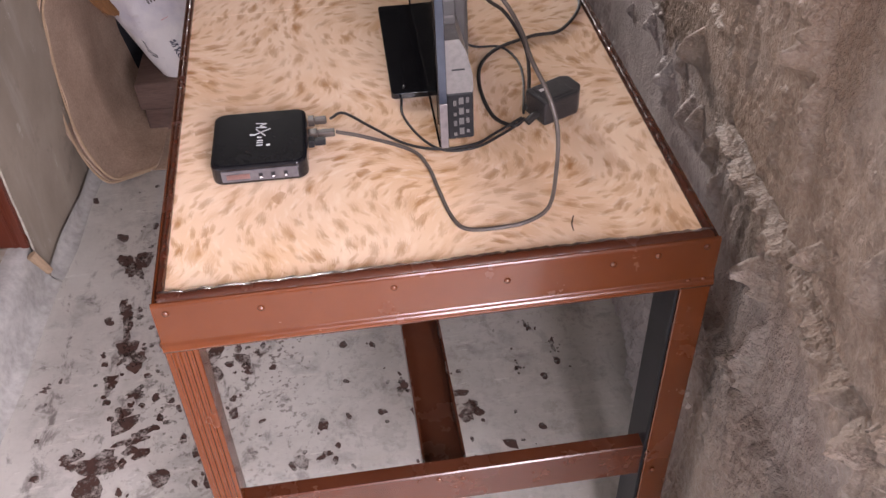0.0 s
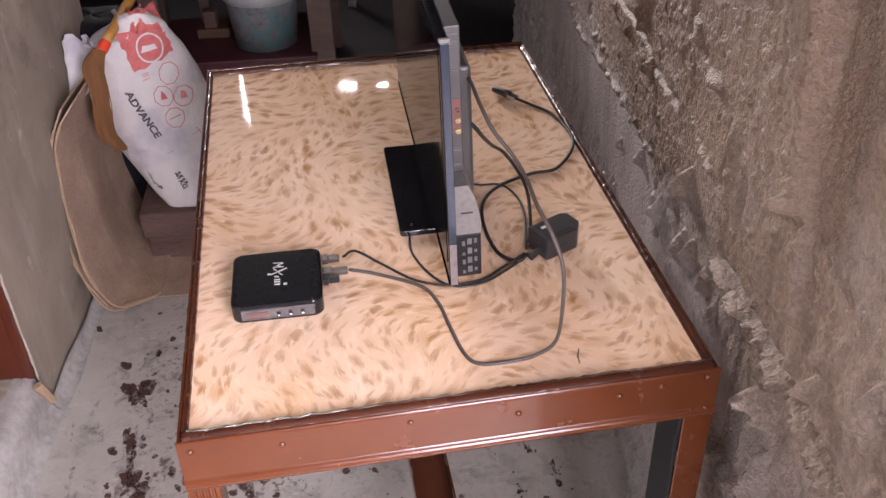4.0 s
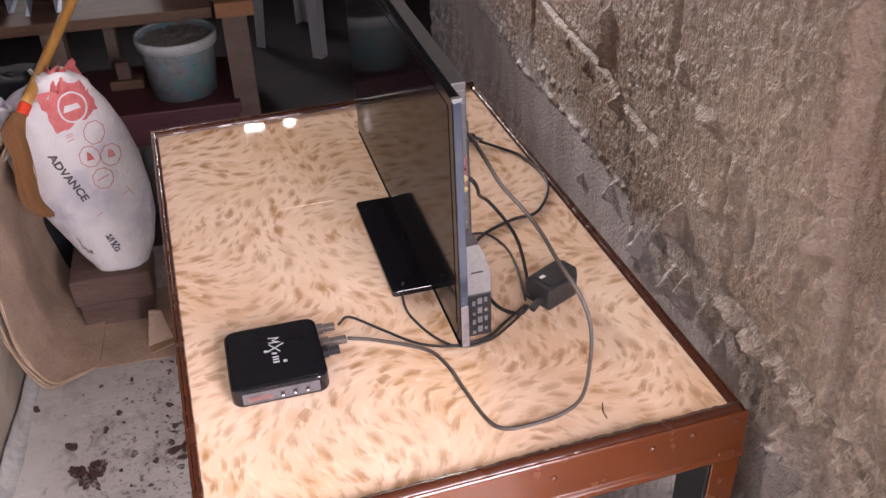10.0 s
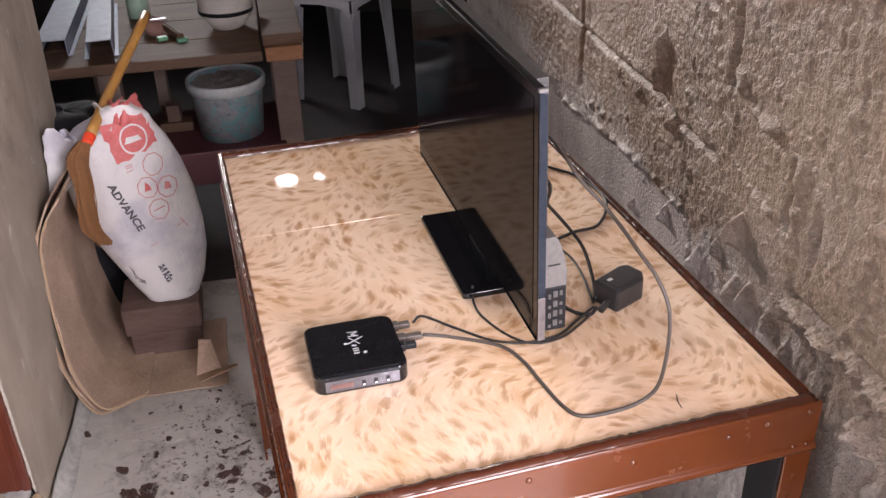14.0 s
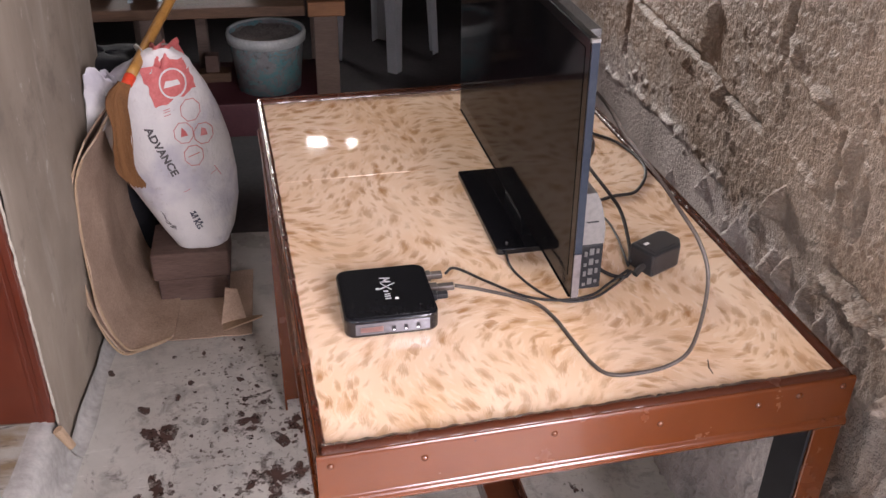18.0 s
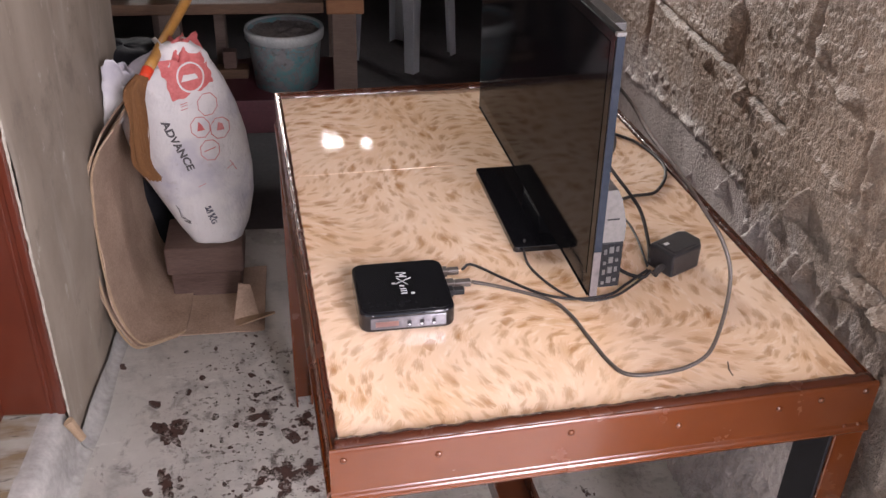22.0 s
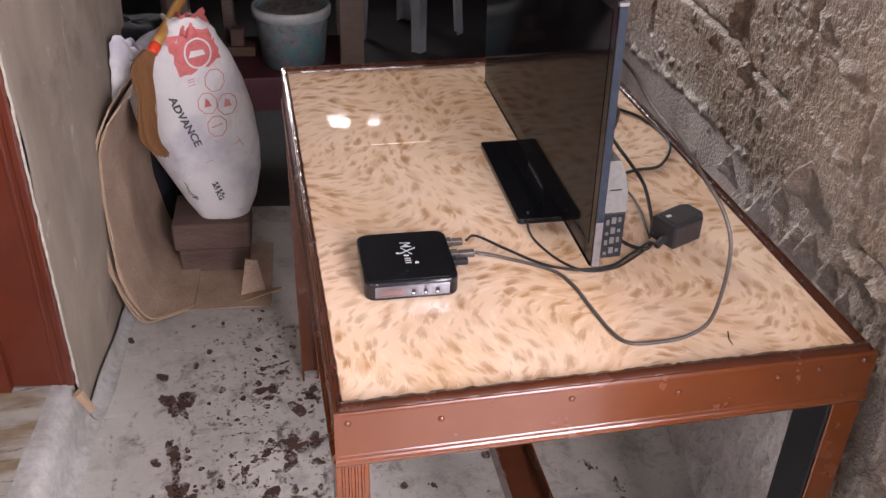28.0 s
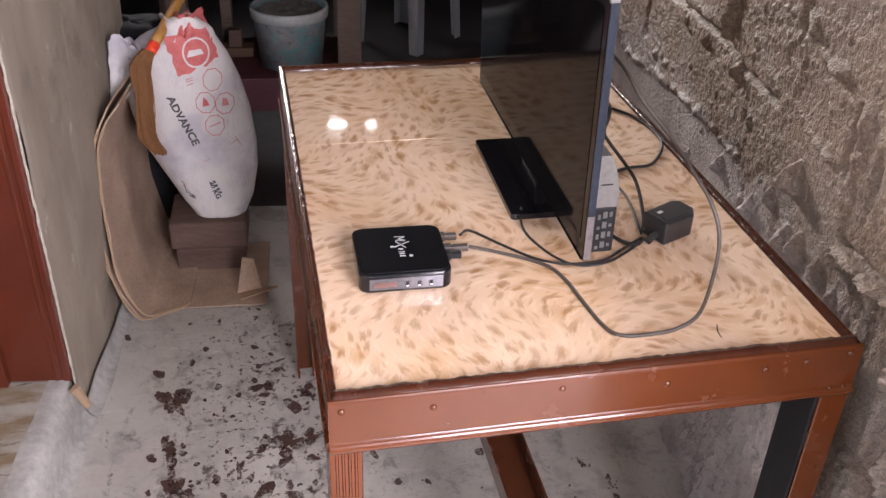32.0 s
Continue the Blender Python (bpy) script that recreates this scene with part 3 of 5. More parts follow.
relief += ridge(((0.58, 0.70), (0.55, 0.66), (0.53, 0.60)), 0.008, 0.012, 7.0, 1.2)
relief += ridge(((-0.29, 0.87), (-0.265, 0.78), (-0.275, 0.70), (-0.24, 0.62)), 0.012, 0.009, 9.0, 1.0)
relief += ridge(((0.03, 0.955), (0.012, 0.90), (0.0, 0.84)), 0.006, 0.006, 9.5, 1.3)
relief += ridge(((0.46, 1.0), (0.40, 0.96), (0.33, 0.955)), 0.006, 0.007, 7.5, 1.4)
relief += ridge(((1.37, 0.628), (1.18, 0.65), (0.99, 0.68), (0.79, 0.70), (0.60, 0.70), (0.50, 0.63), (0.36, 0.64)), 0.009, 0.006, 8.0, 1.3)
for z in (0.12, 0.32, 1.30, 1.50):
    relief -= ridge(((-0.6, z), (2.6, z + 0.01)), 0.006, 0.010, z * 7 + 20, 0.8)


def lump(y, z, ly, lz, high, seed):
    """A clod of mortar: pointed above, undercut below, rough all over."""
    dz = (zz - z) / lz
    taper = np.clip(1.0 - 0.45 * dz, 0.35, 1.5)
    dy = (yy - y) / (ly * taper) + 0.22 * fbm(yy, zz, 45.0, 2, seed)
    dz = np.where(dz > 0, dz * 0.9, dz * 1.15) + 0.15 * fbm(yy, zz, 50.0, 2, seed + 2)
    rough = 1 + 0.4 * fbm(yy, zz, 70.0, 3, seed + 3, 0.6)
    return high * np.clip(1.15 - (dy * dy + dz * dz), 0, 1.15) * rough


for y, z, ly, lz, high in ((0.839, 0.592, 0.009, 0.022, 0.018), (0.678, 0.652, 0.014, 0.027, 0.028), (0.388, 0.775, 0.019, 0.042, 0.042), (0.512, 0.655, 0.015, 0.045, 0.026), (0.375, 0.672, 0.030, 0.045, 0.034),
                           (0.335, 0.69, 0.022, 0.04, 0.028), (0.226, 0.738, 0.013, 0.018, 0.026), (0.27, 0.69, 0.018, 0.035, 0.022), (0.215, 0.67, 0.018, 0.04, 0.016), (0.662, 0.838, 0.013, 0.028, 0.026), (0.935, 0.832, 0.007, 0.02, 0.013),
                           (1.10, 0.703, 0.013, 0.018, 0.015), (0.824, 0.829, 0.009, 0.018, 0.013), (-0.075, 0.818, 0.011, 0.028, 0.030), (-0.065, 0.852, 0.007, 0.02, 0.014), (-0.165, 0.868, 0.022, 0.055, 0.018), (-0.19, 0.754, 0.010, 0.03, 0.016),
                           (-0.245, 0.754, 0.016, 0.04, 0.016), (1.03, 0.71, 0.009, 0.014, 0.012), (0.45, 0.71, 0.014, 0.025, 0.018), (0.10, 0.852, 0.009, 0.015, 0.010)):
    relief += lump(y, z, ly * 0.75, lz * 0.7, high * (0.9 if y < 0.26 else 0.62), y * 7 + 40)
rng = random.Random(5)
for i in range(60):
    y = rng.uniform(-0.5, 1.5)
    z = (float(np.interp(y, (-0.5, 0.2, 0.5, 1.4), (0.76, 0.72, 0.68, 0.66))) if i % 2 else rng.choice((0.862, 0.757, 0.97))) + rng.gauss(0, 0.03)
    relief += lump(y, z, rng.uniform(0.003, 0.007), rng.uniform(0.005, 0.013), rng.uniform(0.002, 0.006), 60 + i * 0.1)
# a deep hole left by a missing chip
relief -= 0.03 * np.exp(-(((yy - 0.2) / 0.006) ** 2) - ((zz - 0.866) / 0.024) ** 2)
me = grid_mesh("wall_right", ys, zs, RIGHT - relief)
me.materials.append(RAW)
wall_right = new("wall_right", me)
wall_right.matrix_world = HALL
tagged(wall_right, "raw brown-grey block wall with squeezed mortar lumps", "wall", kind="structure")
flat("wall_right_core", RIGHT + 0.05, RIGHT + 0.16, WALL_END, 2.62, 0, 1.62, DARKWALL, "core of the raw block wall", "wall")
# upper part of that wall, with a narrow slit of daylight
SLIT = (1.36, 1.40, 1.68, 2.0)
for a in ((WALL_END, SLIT[0], 1.62, TOP), (SLIT[1], 2.62, 1.62, TOP), (SLIT[0], SLIT[1], 1.62, SLIT[2]), (SLIT[0], SLIT[1], SLIT[3], TOP)):
    flat("wall_right_upper", RIGHT, RIGHT + 0.12, *a, RAW, "upper course of the raw block wall", "wall")
flat("wall_right_front", RIGHT + 0.17, 2.6, WALL_END, WALL_END + 0.1, 0, TOP, LIGHTWALL, "plaster wall of the front room", "wall")
flat("wall_front_side", 2.5, 2.6, FRONT, WALL_END, 0, TOP, LIGHTWALL, "side wall of the front room", "wall")
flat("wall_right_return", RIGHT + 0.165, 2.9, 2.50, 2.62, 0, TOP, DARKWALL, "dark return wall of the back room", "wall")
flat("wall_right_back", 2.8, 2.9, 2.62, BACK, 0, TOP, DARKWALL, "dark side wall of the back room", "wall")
# left-hand wall with a doorway
DOOR = (-0.12, 0.79, 0.115, 2.1)
lys, lzs = np.arange(0.79, LEFT_END + 0.001, 0.02), np.arange(0.0, 1.2501, 0.025)
ly, lz = np.meshgrid(lys, lzs, indexing="ij")
me = grid_mesh("wall_left", lys, lzs, LEFT + 0.012 * fbm(ly, lz, 2.4, 4, 9), True)
me.materials.append(PLASTER)
wl = new("wall_left", me)
wl.matrix_world = HALL
tagged(wl, "stained grey-green plaster wall", "wall", kind="structure")
flat("wall_left_core", LEFT - 0.16, LEFT - 0.03, 0.79, LEFT_END, 0, 1.25, PLASTER, "core of the plaster wall", "wall")
flat("wall_left_upper", LEFT - 0.14, LEFT, 0.79, LEFT_END, 1.25, TOP, PLASTER, "upper plaster wall", "wall")
# unseen doorway, added to make room for a cool fill lamp
ADDED_DOOR = (-1.40, -0.55, 2.05)
for a in ((FRONT, ADDED_DOOR[0], 0, TOP), (ADDED_DOOR[1], DOOR[0], 0, TOP), (ADDED_DOOR[0], ADDED_DOOR[1], ADDED_DOOR[2], TOP)):
    flat("wall_left_front", LEFT - 0.14, LEFT, *a, LIGHTWALL, "pale plaster wall round an open doorway", "wall")
flat("wall_left_lintel", LEFT - 0.14, LEFT, DOOR[0], DOOR[1], DOOR[3], TOP, PLASTER, "plaster over the brown door", "wall")
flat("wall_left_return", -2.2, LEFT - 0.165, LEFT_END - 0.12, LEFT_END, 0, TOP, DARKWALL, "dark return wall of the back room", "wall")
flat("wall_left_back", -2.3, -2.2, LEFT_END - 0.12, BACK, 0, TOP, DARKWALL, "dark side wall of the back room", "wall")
# back wall with the small high window, and the entrance behind the camera
WIN = (-0.20, 0.125, 2.435, 2.505)
# HIGH is an unseen opening, added to let the raking lamp through
HIGH = (-1.02, -0.42, 1.62, 2.18)
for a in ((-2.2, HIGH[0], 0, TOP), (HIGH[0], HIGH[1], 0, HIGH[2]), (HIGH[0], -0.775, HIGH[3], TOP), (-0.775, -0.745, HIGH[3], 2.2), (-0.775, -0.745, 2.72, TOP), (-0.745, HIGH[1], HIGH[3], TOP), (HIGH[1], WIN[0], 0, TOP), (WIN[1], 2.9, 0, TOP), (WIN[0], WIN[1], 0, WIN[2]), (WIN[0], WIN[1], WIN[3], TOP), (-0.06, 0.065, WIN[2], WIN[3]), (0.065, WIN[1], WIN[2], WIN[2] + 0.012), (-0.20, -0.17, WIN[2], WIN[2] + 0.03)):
    flat("wall_back", a[0], a[1], BACK - 0.4, BACK - 0.3, a[2], a[3], DARKWALL, "dark back wall with an added high opening and small gaps", "wall")
ENTRY = (0.35, 1.45, 2.25)
for a in ((LEFT - 0.14, ENTRY[0], 0, TOP), (ENTRY[1], 2.6, 0, TOP), (ENTRY[0], ENTRY[1], ENTRY[2], TOP)):
    flat("wall_front", a[0], a[1], FRONT - 0.12, FRONT, a[2], a[3], LIGHTWALL, "plaster wall round the open entrance", "wall")

# daylight in the openings, with fill lamps at the added ones
area_lamp("entrance_daylight", HALL @ look((1.04, FRONT - 0.06, 1.40), (0.25, 0.3, 0.8)), 0.90, 1.7, 190, (1.0, 0.90, 0.97))
# cool fill added for the floor and left side
area_lamp("added_door_fill", HALL @ look((LEFT - 0.10, -0.975, 1.05), (-0.25, 0.8, 0.0)), 0.8, 1.8, 9, (0.80, 0.90, 1.0))
area_lamp("back_window_daylight", HALL @ look((-0.03, BACK - 0.28, 2.47), (-0.03, 0.5, 2.2)), 0.42, 0.16, 15, (1.0, 0.96, 0.94))
area_lamp("back_gap_daylight", HALL @ look((-0.76, BACK - 0.28, 2.46), (-0.76, 0.5, 2.2)), 0.05, 0.54, 6, (1.0, 0.96, 0.94))
# fill added to lift the bench and stool
area_lamp("back_room_fill", HALL @ look((-0.72, BACK - 0.28, 1.80), (0.12, 2.3, 0.5)), 0.58, 0.36, 5.5, (1.0, 0.94, 0.92), 75)
# lamp added far outside, set to rake across the right-hand wall
area_lamp("raking_fill", HALL @ look((-2.3, 9.5, 3.2), (-0.68, BACK - 0.35, 1.95)), 0.6, 0.6, 950, (1.0, 0.91, 0.85))

# ---- the tiled table ----
H = 0.73
TX0, TX1, TY0, TY1 = -0.012, 0.612, -0.024, 0.955
table = thing("tiled_table", pose(0, 0, 0), "brown painted steel table with a fur-patterned tile top", "table")
part("front_tile", cube(0.0, 0.600, 0.0, 0.6114, H - 0.009, H, bevel=0.0005), TILE, table, "glossy tile printed with brown fur spots")
part("back_tile", cube(0.0, 0.600, 0.6123, 0.9385, H - 0.009, H, bevel=0.0005), TILE, table, "cut glossy tile printed with brown fur spots")
part("grout_bed", cube(0.0, 0.6, 0.0, 0.9385, H - 0.022, H - 0.0095), CARDEDGE, table, "tan grout under the tiles")


RAIL = ((0.020, 0), (-0.0015, 0), (-0.003, 0.001), (-0.0042, 0.0028), (-0.0048, 0.005), (-0.0048, 0.0075), (-0.0042, 0.0098), (-0.003, 0.0117), (-0.0012, 0.0132), (0.0, 0.0145), (0.0, 0.0685), (0.0006, 0.0708), (0.0018, 0.0721), (0.0035, 0.0725), (0.0035, 0.003), (0.020, 0.003))


for name, m, ln in (("front_rail", pose(TX0, TY0, 0.665), TX1 - TX0), ("back_rail", pose(TX1, TY1, 0.665, 0, 0, 180), TX1 - TX0),
                    ("left_rail", pose(TX0 + 0.0005, TY1 - 0.0045, 0.665, 0, 0, -90), TY1 - TY0 - 0.009), ("right_rail", pose(TX1 - 0.0005, TY0 + 0.0045, 0.665, 0, 0, 90), TY1 - TY0 - 0.009)):
    bm = plate([(0.0, y, z) for y, z in RAIL], ln, axis=0)
    bm.transform(m)
    part(name, bm, BROWN, table)
rnd = random.Random(3)


def bead(a, b, wide, high):
    """A lumpy bead of sealant and paint along the tile's edge."""
    a, b = Vector(a), Vector(b)
    n = max(8, int((b - a).length / 0.006))
    pts = [a.lerp(b, i / n) + Vector((rnd.gauss(0, 0.0004), rnd.gauss(0, 0.0004), rnd.gauss(0, 0.0003))) for i in range(n + 1)]
    return tube(pts, lambda t: wide * (0.92 + 0.09 * noise.noise((t * 31, wide * 900, 2.0)) + 0.07 * noise.noise((t * 90, wide * 700, 5.0))), 0, 8, flat=high / wide)


for a, b, w in (((TX0 + 0.006, TY0 + 0.011, H + 0.001), (TX1 - 0.004, TY0 + 0.011, H + 0.001), 0.012), ((TX0 + 0.006, TY1 - 0.008, H), (TX1 - 0.004, TY1 - 0.008, H), 0.009),
                ((TX0 + 0.006, TY0 + 0.005, H), (TX0 + 0.006, TY1 - 0.005, H), 0.0075), ((TX1 - 0.006, TY0 + 0.005, H), (TX1 - 0.006, TY1 - 0.005, H), 0.0075)):
    part("edge_bead", bead(a, b, w, w * 0.8), EDGE, table, "lumpy dark brown edge bead", smooth=True)


def leg(x, y, sx, sy, side_open=False):
    """An upright channel: ribbed front face, one side flange, open behind."""
    out = [(0.004, 0.040), (0.0, 0.040), (0.0, 0.0012), (0.0012, 0.0)]
    for i in range(0 if side_open else 4):
        out += [(0.0065 + i * 0.007, 0.0), (0.0075 + i * 0.007, -0.0016), (0.0095 + i * 0.007, -0.0016), (0.0105 + i * 0.007, 0.0)]
    out += [(0.0358, 0.0), (0.037, 0.0012), (0.037, 0.036), (0.033, 0.036), (0.033, 0.004), (0.004, 0.004)]
    if side_open:
        out = out[:-4] + [(0.037, 0.004), (0.004, 0.004), (0.004, 0.036), (0.030, 0.036), (0.030, 0.040)]
    bm = plate([(px, py, 0.0) for px, py in out], 0.668)
    bm.transform(Matrix.Translation((x, y, 0)) @ Matrix.Diagonal((sx, sy, 1, 1)))
    if sx * sy < 0:
        bmesh.ops.reverse_faces(bm, faces=bm.faces)
    return part("leg", bm, BROWN, table)


leg(TX0 - 0.001, TY0 + 0.001, 1, 1)
leg(TX1 + 0.001, TY0 + 0.001, -1, 1, True)
leg(TX0 - 0.001, TY1 - 0.001, 1, -1)
leg(TX1 + 0.001, TY1 - 0.001, -1, -1)
for name, y in (("front_stretcher", TY0 + 0.006), ("back_stretcher", TY1 - 0.056)):
    bm = plate([(TX0 + 0.03, y + q, z) for q, z in ((0, 0.288), (0, 0.350), (0.0015, 0.352), (0.022, 0.352), (0.022, 0.348), (0.004, 0.348), (0.004, 0.288))], TX1 - TX0 - 0.06, axis=0)
    part(name, bm, SHADEDBROWN, table, "brown stretcher, darkened for the shade under the table")
bm = plate([(x, 0.03, z) for x, z in ((0.268, 0.32), (0.268, 0.283), (0.330, 0.283), (0.330, 0.32), (0.327, 0.32), (0.327, 0.287), (0.271, 0.287), (0.271, 0.32))], TY1 - 0.09, axis=1)
part("middle_brace", bm, SHADEDBROWN, table, "brown brace, darkened for the shade under the table")
# black plate in place of the shade on the leg's inner flange
part("inner_channel", cube(TX1 - 0.0405, TX1 - 0.0365, TY0 + 0.004, TY0 + 0.062, 0.0, 0.664, bevel=0.0008), BLACK, table, "inner face of the leg, drawn black for shade")
rivet_mesh = mesh_of("rivet", lathe([(0.0040, 0), (0.0040, 0.0006), (0.0028, 0.0021), (0.0006, 0.0027)], 10), BROWN, True)


def rivet(x, y, z, rx=90, rz=0):
    ob = new("rivet", rivet_mesh)
    ob.parent = table
    ob.matrix_local = pose(x, y, z, rx, 0, rz)


for x, z in ((0.002, 0.724), (0.101, 0.716), (0.245, 0.722), (0.37, 0.712), (0.49, 0.717), (0.541, 0.722), (0.596, 0.727), (0.006, 0.668), (0.024, 0.672), (0.60, 0.676), (0.582, 0.676), (0.2, 0.672), (0.31, 0.671)):
    rivet(x, TY0 - 0.0002, z)
for x, z in ((0.004, 0.345), (0.018, 0.298), (0.59, 0.30), (0.576, 0.345), (0.285, 0.34), (0.318, 0.336)):
    rivet(x, TY0 + 0.006 if 0.1 < x < 0.5 else TY0 - 0.0004, z)

part("scratch", plate([(0.4617, 0.050, H + 0.0001), (0.4629, 0.050, H + 0.0001), (0.4575, 0.036, H + 0.0001), (0.4564, 0.024, H + 0.0001), (0.4552, 0.025, H + 0.0001), (0.4560, 0.037, H + 0.0001)], 0.0003), STAIN, table, "short dark scratch on the tile")

# ---- television on the table ----
tv = thing("television", pose(0.3245, 0.156, H, 0, -1.0, -1.2), "flat black television on a square stand, screen off", "television")
# local axes: y along the screen, x from screen to back, z up from the tile
TW, TZ0, TZ1 = 0.607, 0.036, 0.3665
bm = cube(0.0, 0.0105, 0, TW, TZ0, TZ1, bevel=0.002, seg=3)
part("bezel", bm, [BEZEL], tv, "glossy black bezel with a blue-grey side")
part("screen", cube(-0.0006, 0.0004, 0.016, TW - 0.016, TZ0 + 0.026, TZ1 - 0.014), SCREEN, tv, "dark reflecting screen glass")
part("side_trim", cube(0.0006, 0.0099, -0.0012, 0.0006, TZ0 + 0.065, TZ1 - 0.004, bevel=0.0005), SILVER, tv, "blue-grey metallic side strip")
part("corner_cap", cube(0.0006, 0.0099, -0.0012, 0.0006, TZ0 + 0.002, TZ0 + 0.064, bevel=0.0005), FILM, tv, "clear shiny corner film")
part("edge_line", cube(-0.0014, 0.0002, 0.004, TW - 0.004, TZ0 + 0.0006, TZ0 + 0.0020), BEZEL, tv, "thin lower edge")
# a highlight at the near top corner, modelled as a pale piece
part("top_glint", cube(-0.0002, 0.0106, -0.0014, 0.0042, TZ1 - 0.0036, TZ1 + 0.0006, bevel=0.0004), GREYPANEL, tv, "pale piece drawn as the corner's highlight")
casing = part("casing", cube(0.0109, 0.0290, 0.045, TW - 0.045, TZ0 + 0.1395, TZ1 - 0.004, bevel=0.0015), CASING, tv, "dark grey plastic back casing")
part("rear_hump", cube(0.0278, 0.052, 0.112, TW - 0.112, TZ0 + 0.012, TZ1 - 0.085, bevel=0.005), CASING, tv)
low_box = part("lower_casing", cube(0.0109, 0.0425, 0.012, TW - 0.012, TZ0 + 0.004, TZ0 + 0.0685, bevel=0.002), BLACK, tv, "black lower casing with vents")
SHOULDER = [(0.0109, TZ0 + 0.0688), (0.0425, TZ0 + 0.0688), (0.0425, TZ0 + 0.090), (0.039, TZ0 + 0.108), (0.034, TZ0 + 0.126), (0.0278, TZ0 + 0.139), (0.0109, TZ0 + 0.139)]
part("shoulder", plate([(x, 0.012, z) for x, z in SHOULDER], 0.066, axis=1), GREYPANEL, tv, "smooth light grey shoulder")
part("shoulder_rear", plate([(x, 0.0783, z) for x, z in SHOULDER], TW - 0.082, axis=1), CASING, tv)
part("seam", cube(0.018, 0.033, 0.0112, 0.0122, TZ0 + 0.0995, TZ0 + 0.1010), BLACK, tv)
# vent slots coloured pale for the light they catch
for i in range(4):
    for j, (x0, x1) in enumerate(((0.0185, 0.0220), (0.0250, 0.0305), (0.0335, 0.0370))):
        z = TZ0 + 0.0095 + i * 0.0142 + 0.0016 * j
        tall = 0.0088 if j == 1 else 0.0042 + 0.0026 * ((i + j) % 2)
        part("vent_slot", cube(x0, x1, 0.0110, 0.0122, z, z + tall), SILVERMARK, low_box)
for z, m2 in ((0.232, YELLOW), (0.246, YELLOW), (0.259, REDDARK)):
    ring = part("socket", lathe([(0.0034, 0), (0.0034, 0.0022), (0.0019, 0.0022), (0.0016, 0.0004)], 14), m2, casing)
    ring.matrix_local = pose(0.0235, 0.0444, z, 90)
part("socket_panel", cube(0.0172, 0.0268, 0.0441, 0.0452, TZ0 + 0.194, TZ0 + 0.238), REDDARK, casing, "dull red socket label")
for i in range(7):
    part("printed_bar", cube(0.0128, 0.0158 - 0.0006 * (i % 3), 0.0441, 0.0452, TZ0 + 0.190 + 0.0068 * i, TZ0 + 0.1935 + 0.0068 * i), SILVERMARK, casing)
for z, h, x0, x1 in ((0.149, 0.0032, 0.0125, 0.0260), (0.169, 0.0022, 0.0125, 0.0268), (0.1735, 0.0012, 0.0125, 0.0268), (0.273, 0.0010, 0.018, 0.0270), (0.3015, 0.0010, 0.0125, 0.0270), (0.3165, 0.0010, 0.0125, 0.0270), (0.306, 0.0070, 0.0125, 0.0180), (0.308, 0.0014, 0.020, 0.0258)):
    part("port", cube(x0, x1, 0.0441, 0.0452, TZ0 + z, TZ0 + z + h), SILVERMARK, casing)
base_plate = part("base_plate", plate([(x + 0.008, y + 0.297, 0.0) for x, y, _ in rounded(0.110, 0.25, 0.006)], 0.009, 0.001), GLOSS, tv, "glossy black square base plate")
base_plate.matrix_local = pose(0, 0, 0, 0, 1.0, 0)
part("neck", cube(0.012, 0.036, 0.255, 0.345, 0.0085, 0.06, bevel=0.003), BLACK, tv)

# ---- set-top box ----
box = thing("set_top_box", pose(0.1065, 0.2335, H, 0, 0, -1.5), "square glossy black media box with white print on the lid", "media box")
part("body", plate([(x, y, 0.0015) for x, y, _ in rounded(0.1165, 0.1165, 0.014)], 0.0255, 0.0025), GLOSS, box, smooth=False)
part("lid", plate([(x, y, 0.0272) for x, y, _ in rounded(0.109, 0.109, 0.012)], 0.0012, 0.0005), LID, box, "matt black lid")
part("front_window", cube(-0.046, 0.046, -0.0592, -0.0580, 0.006, 0.022, bevel=0.0004), WINDOW, box, "glossy dark front window")
for x in (0.001, 0.016, 0.031):
    part("port", cube(x - 0.0024, x + 0.0024, -0.0598, -0.0590, 0.0095, 0.0165), BLACK, box)
    part("contact", cube(x - 0.0014, x + 0.0014, -0.0601, -0.0597, 0.0098, 0.0112), WHITE, box)
part("card_slot", cube(-0.040, -0.012, -0.0598, -0.0590, 0.010, 0.017), SLOT, box, "reddish card slot")
for sx in (-0.04, 0.04):
    for sy in (-0.04, 0.04):
        part("foot", lathe([(0.005, 0), (0.005, 0.0016)], 12), BLACK, box).matrix_local = pose(sx, sy, 0)
# the mark on the lid, as plain strokes
def stroke(a, b, w, z=0.0286):
    a, b = Vector((*a, z)), Vector((*b, z))
    s = (b - a).normalized().cross(Vector((0, 0, 1))) * w / 2
    return plate([a + s, b + s, b - s, a - s], 0.0003)


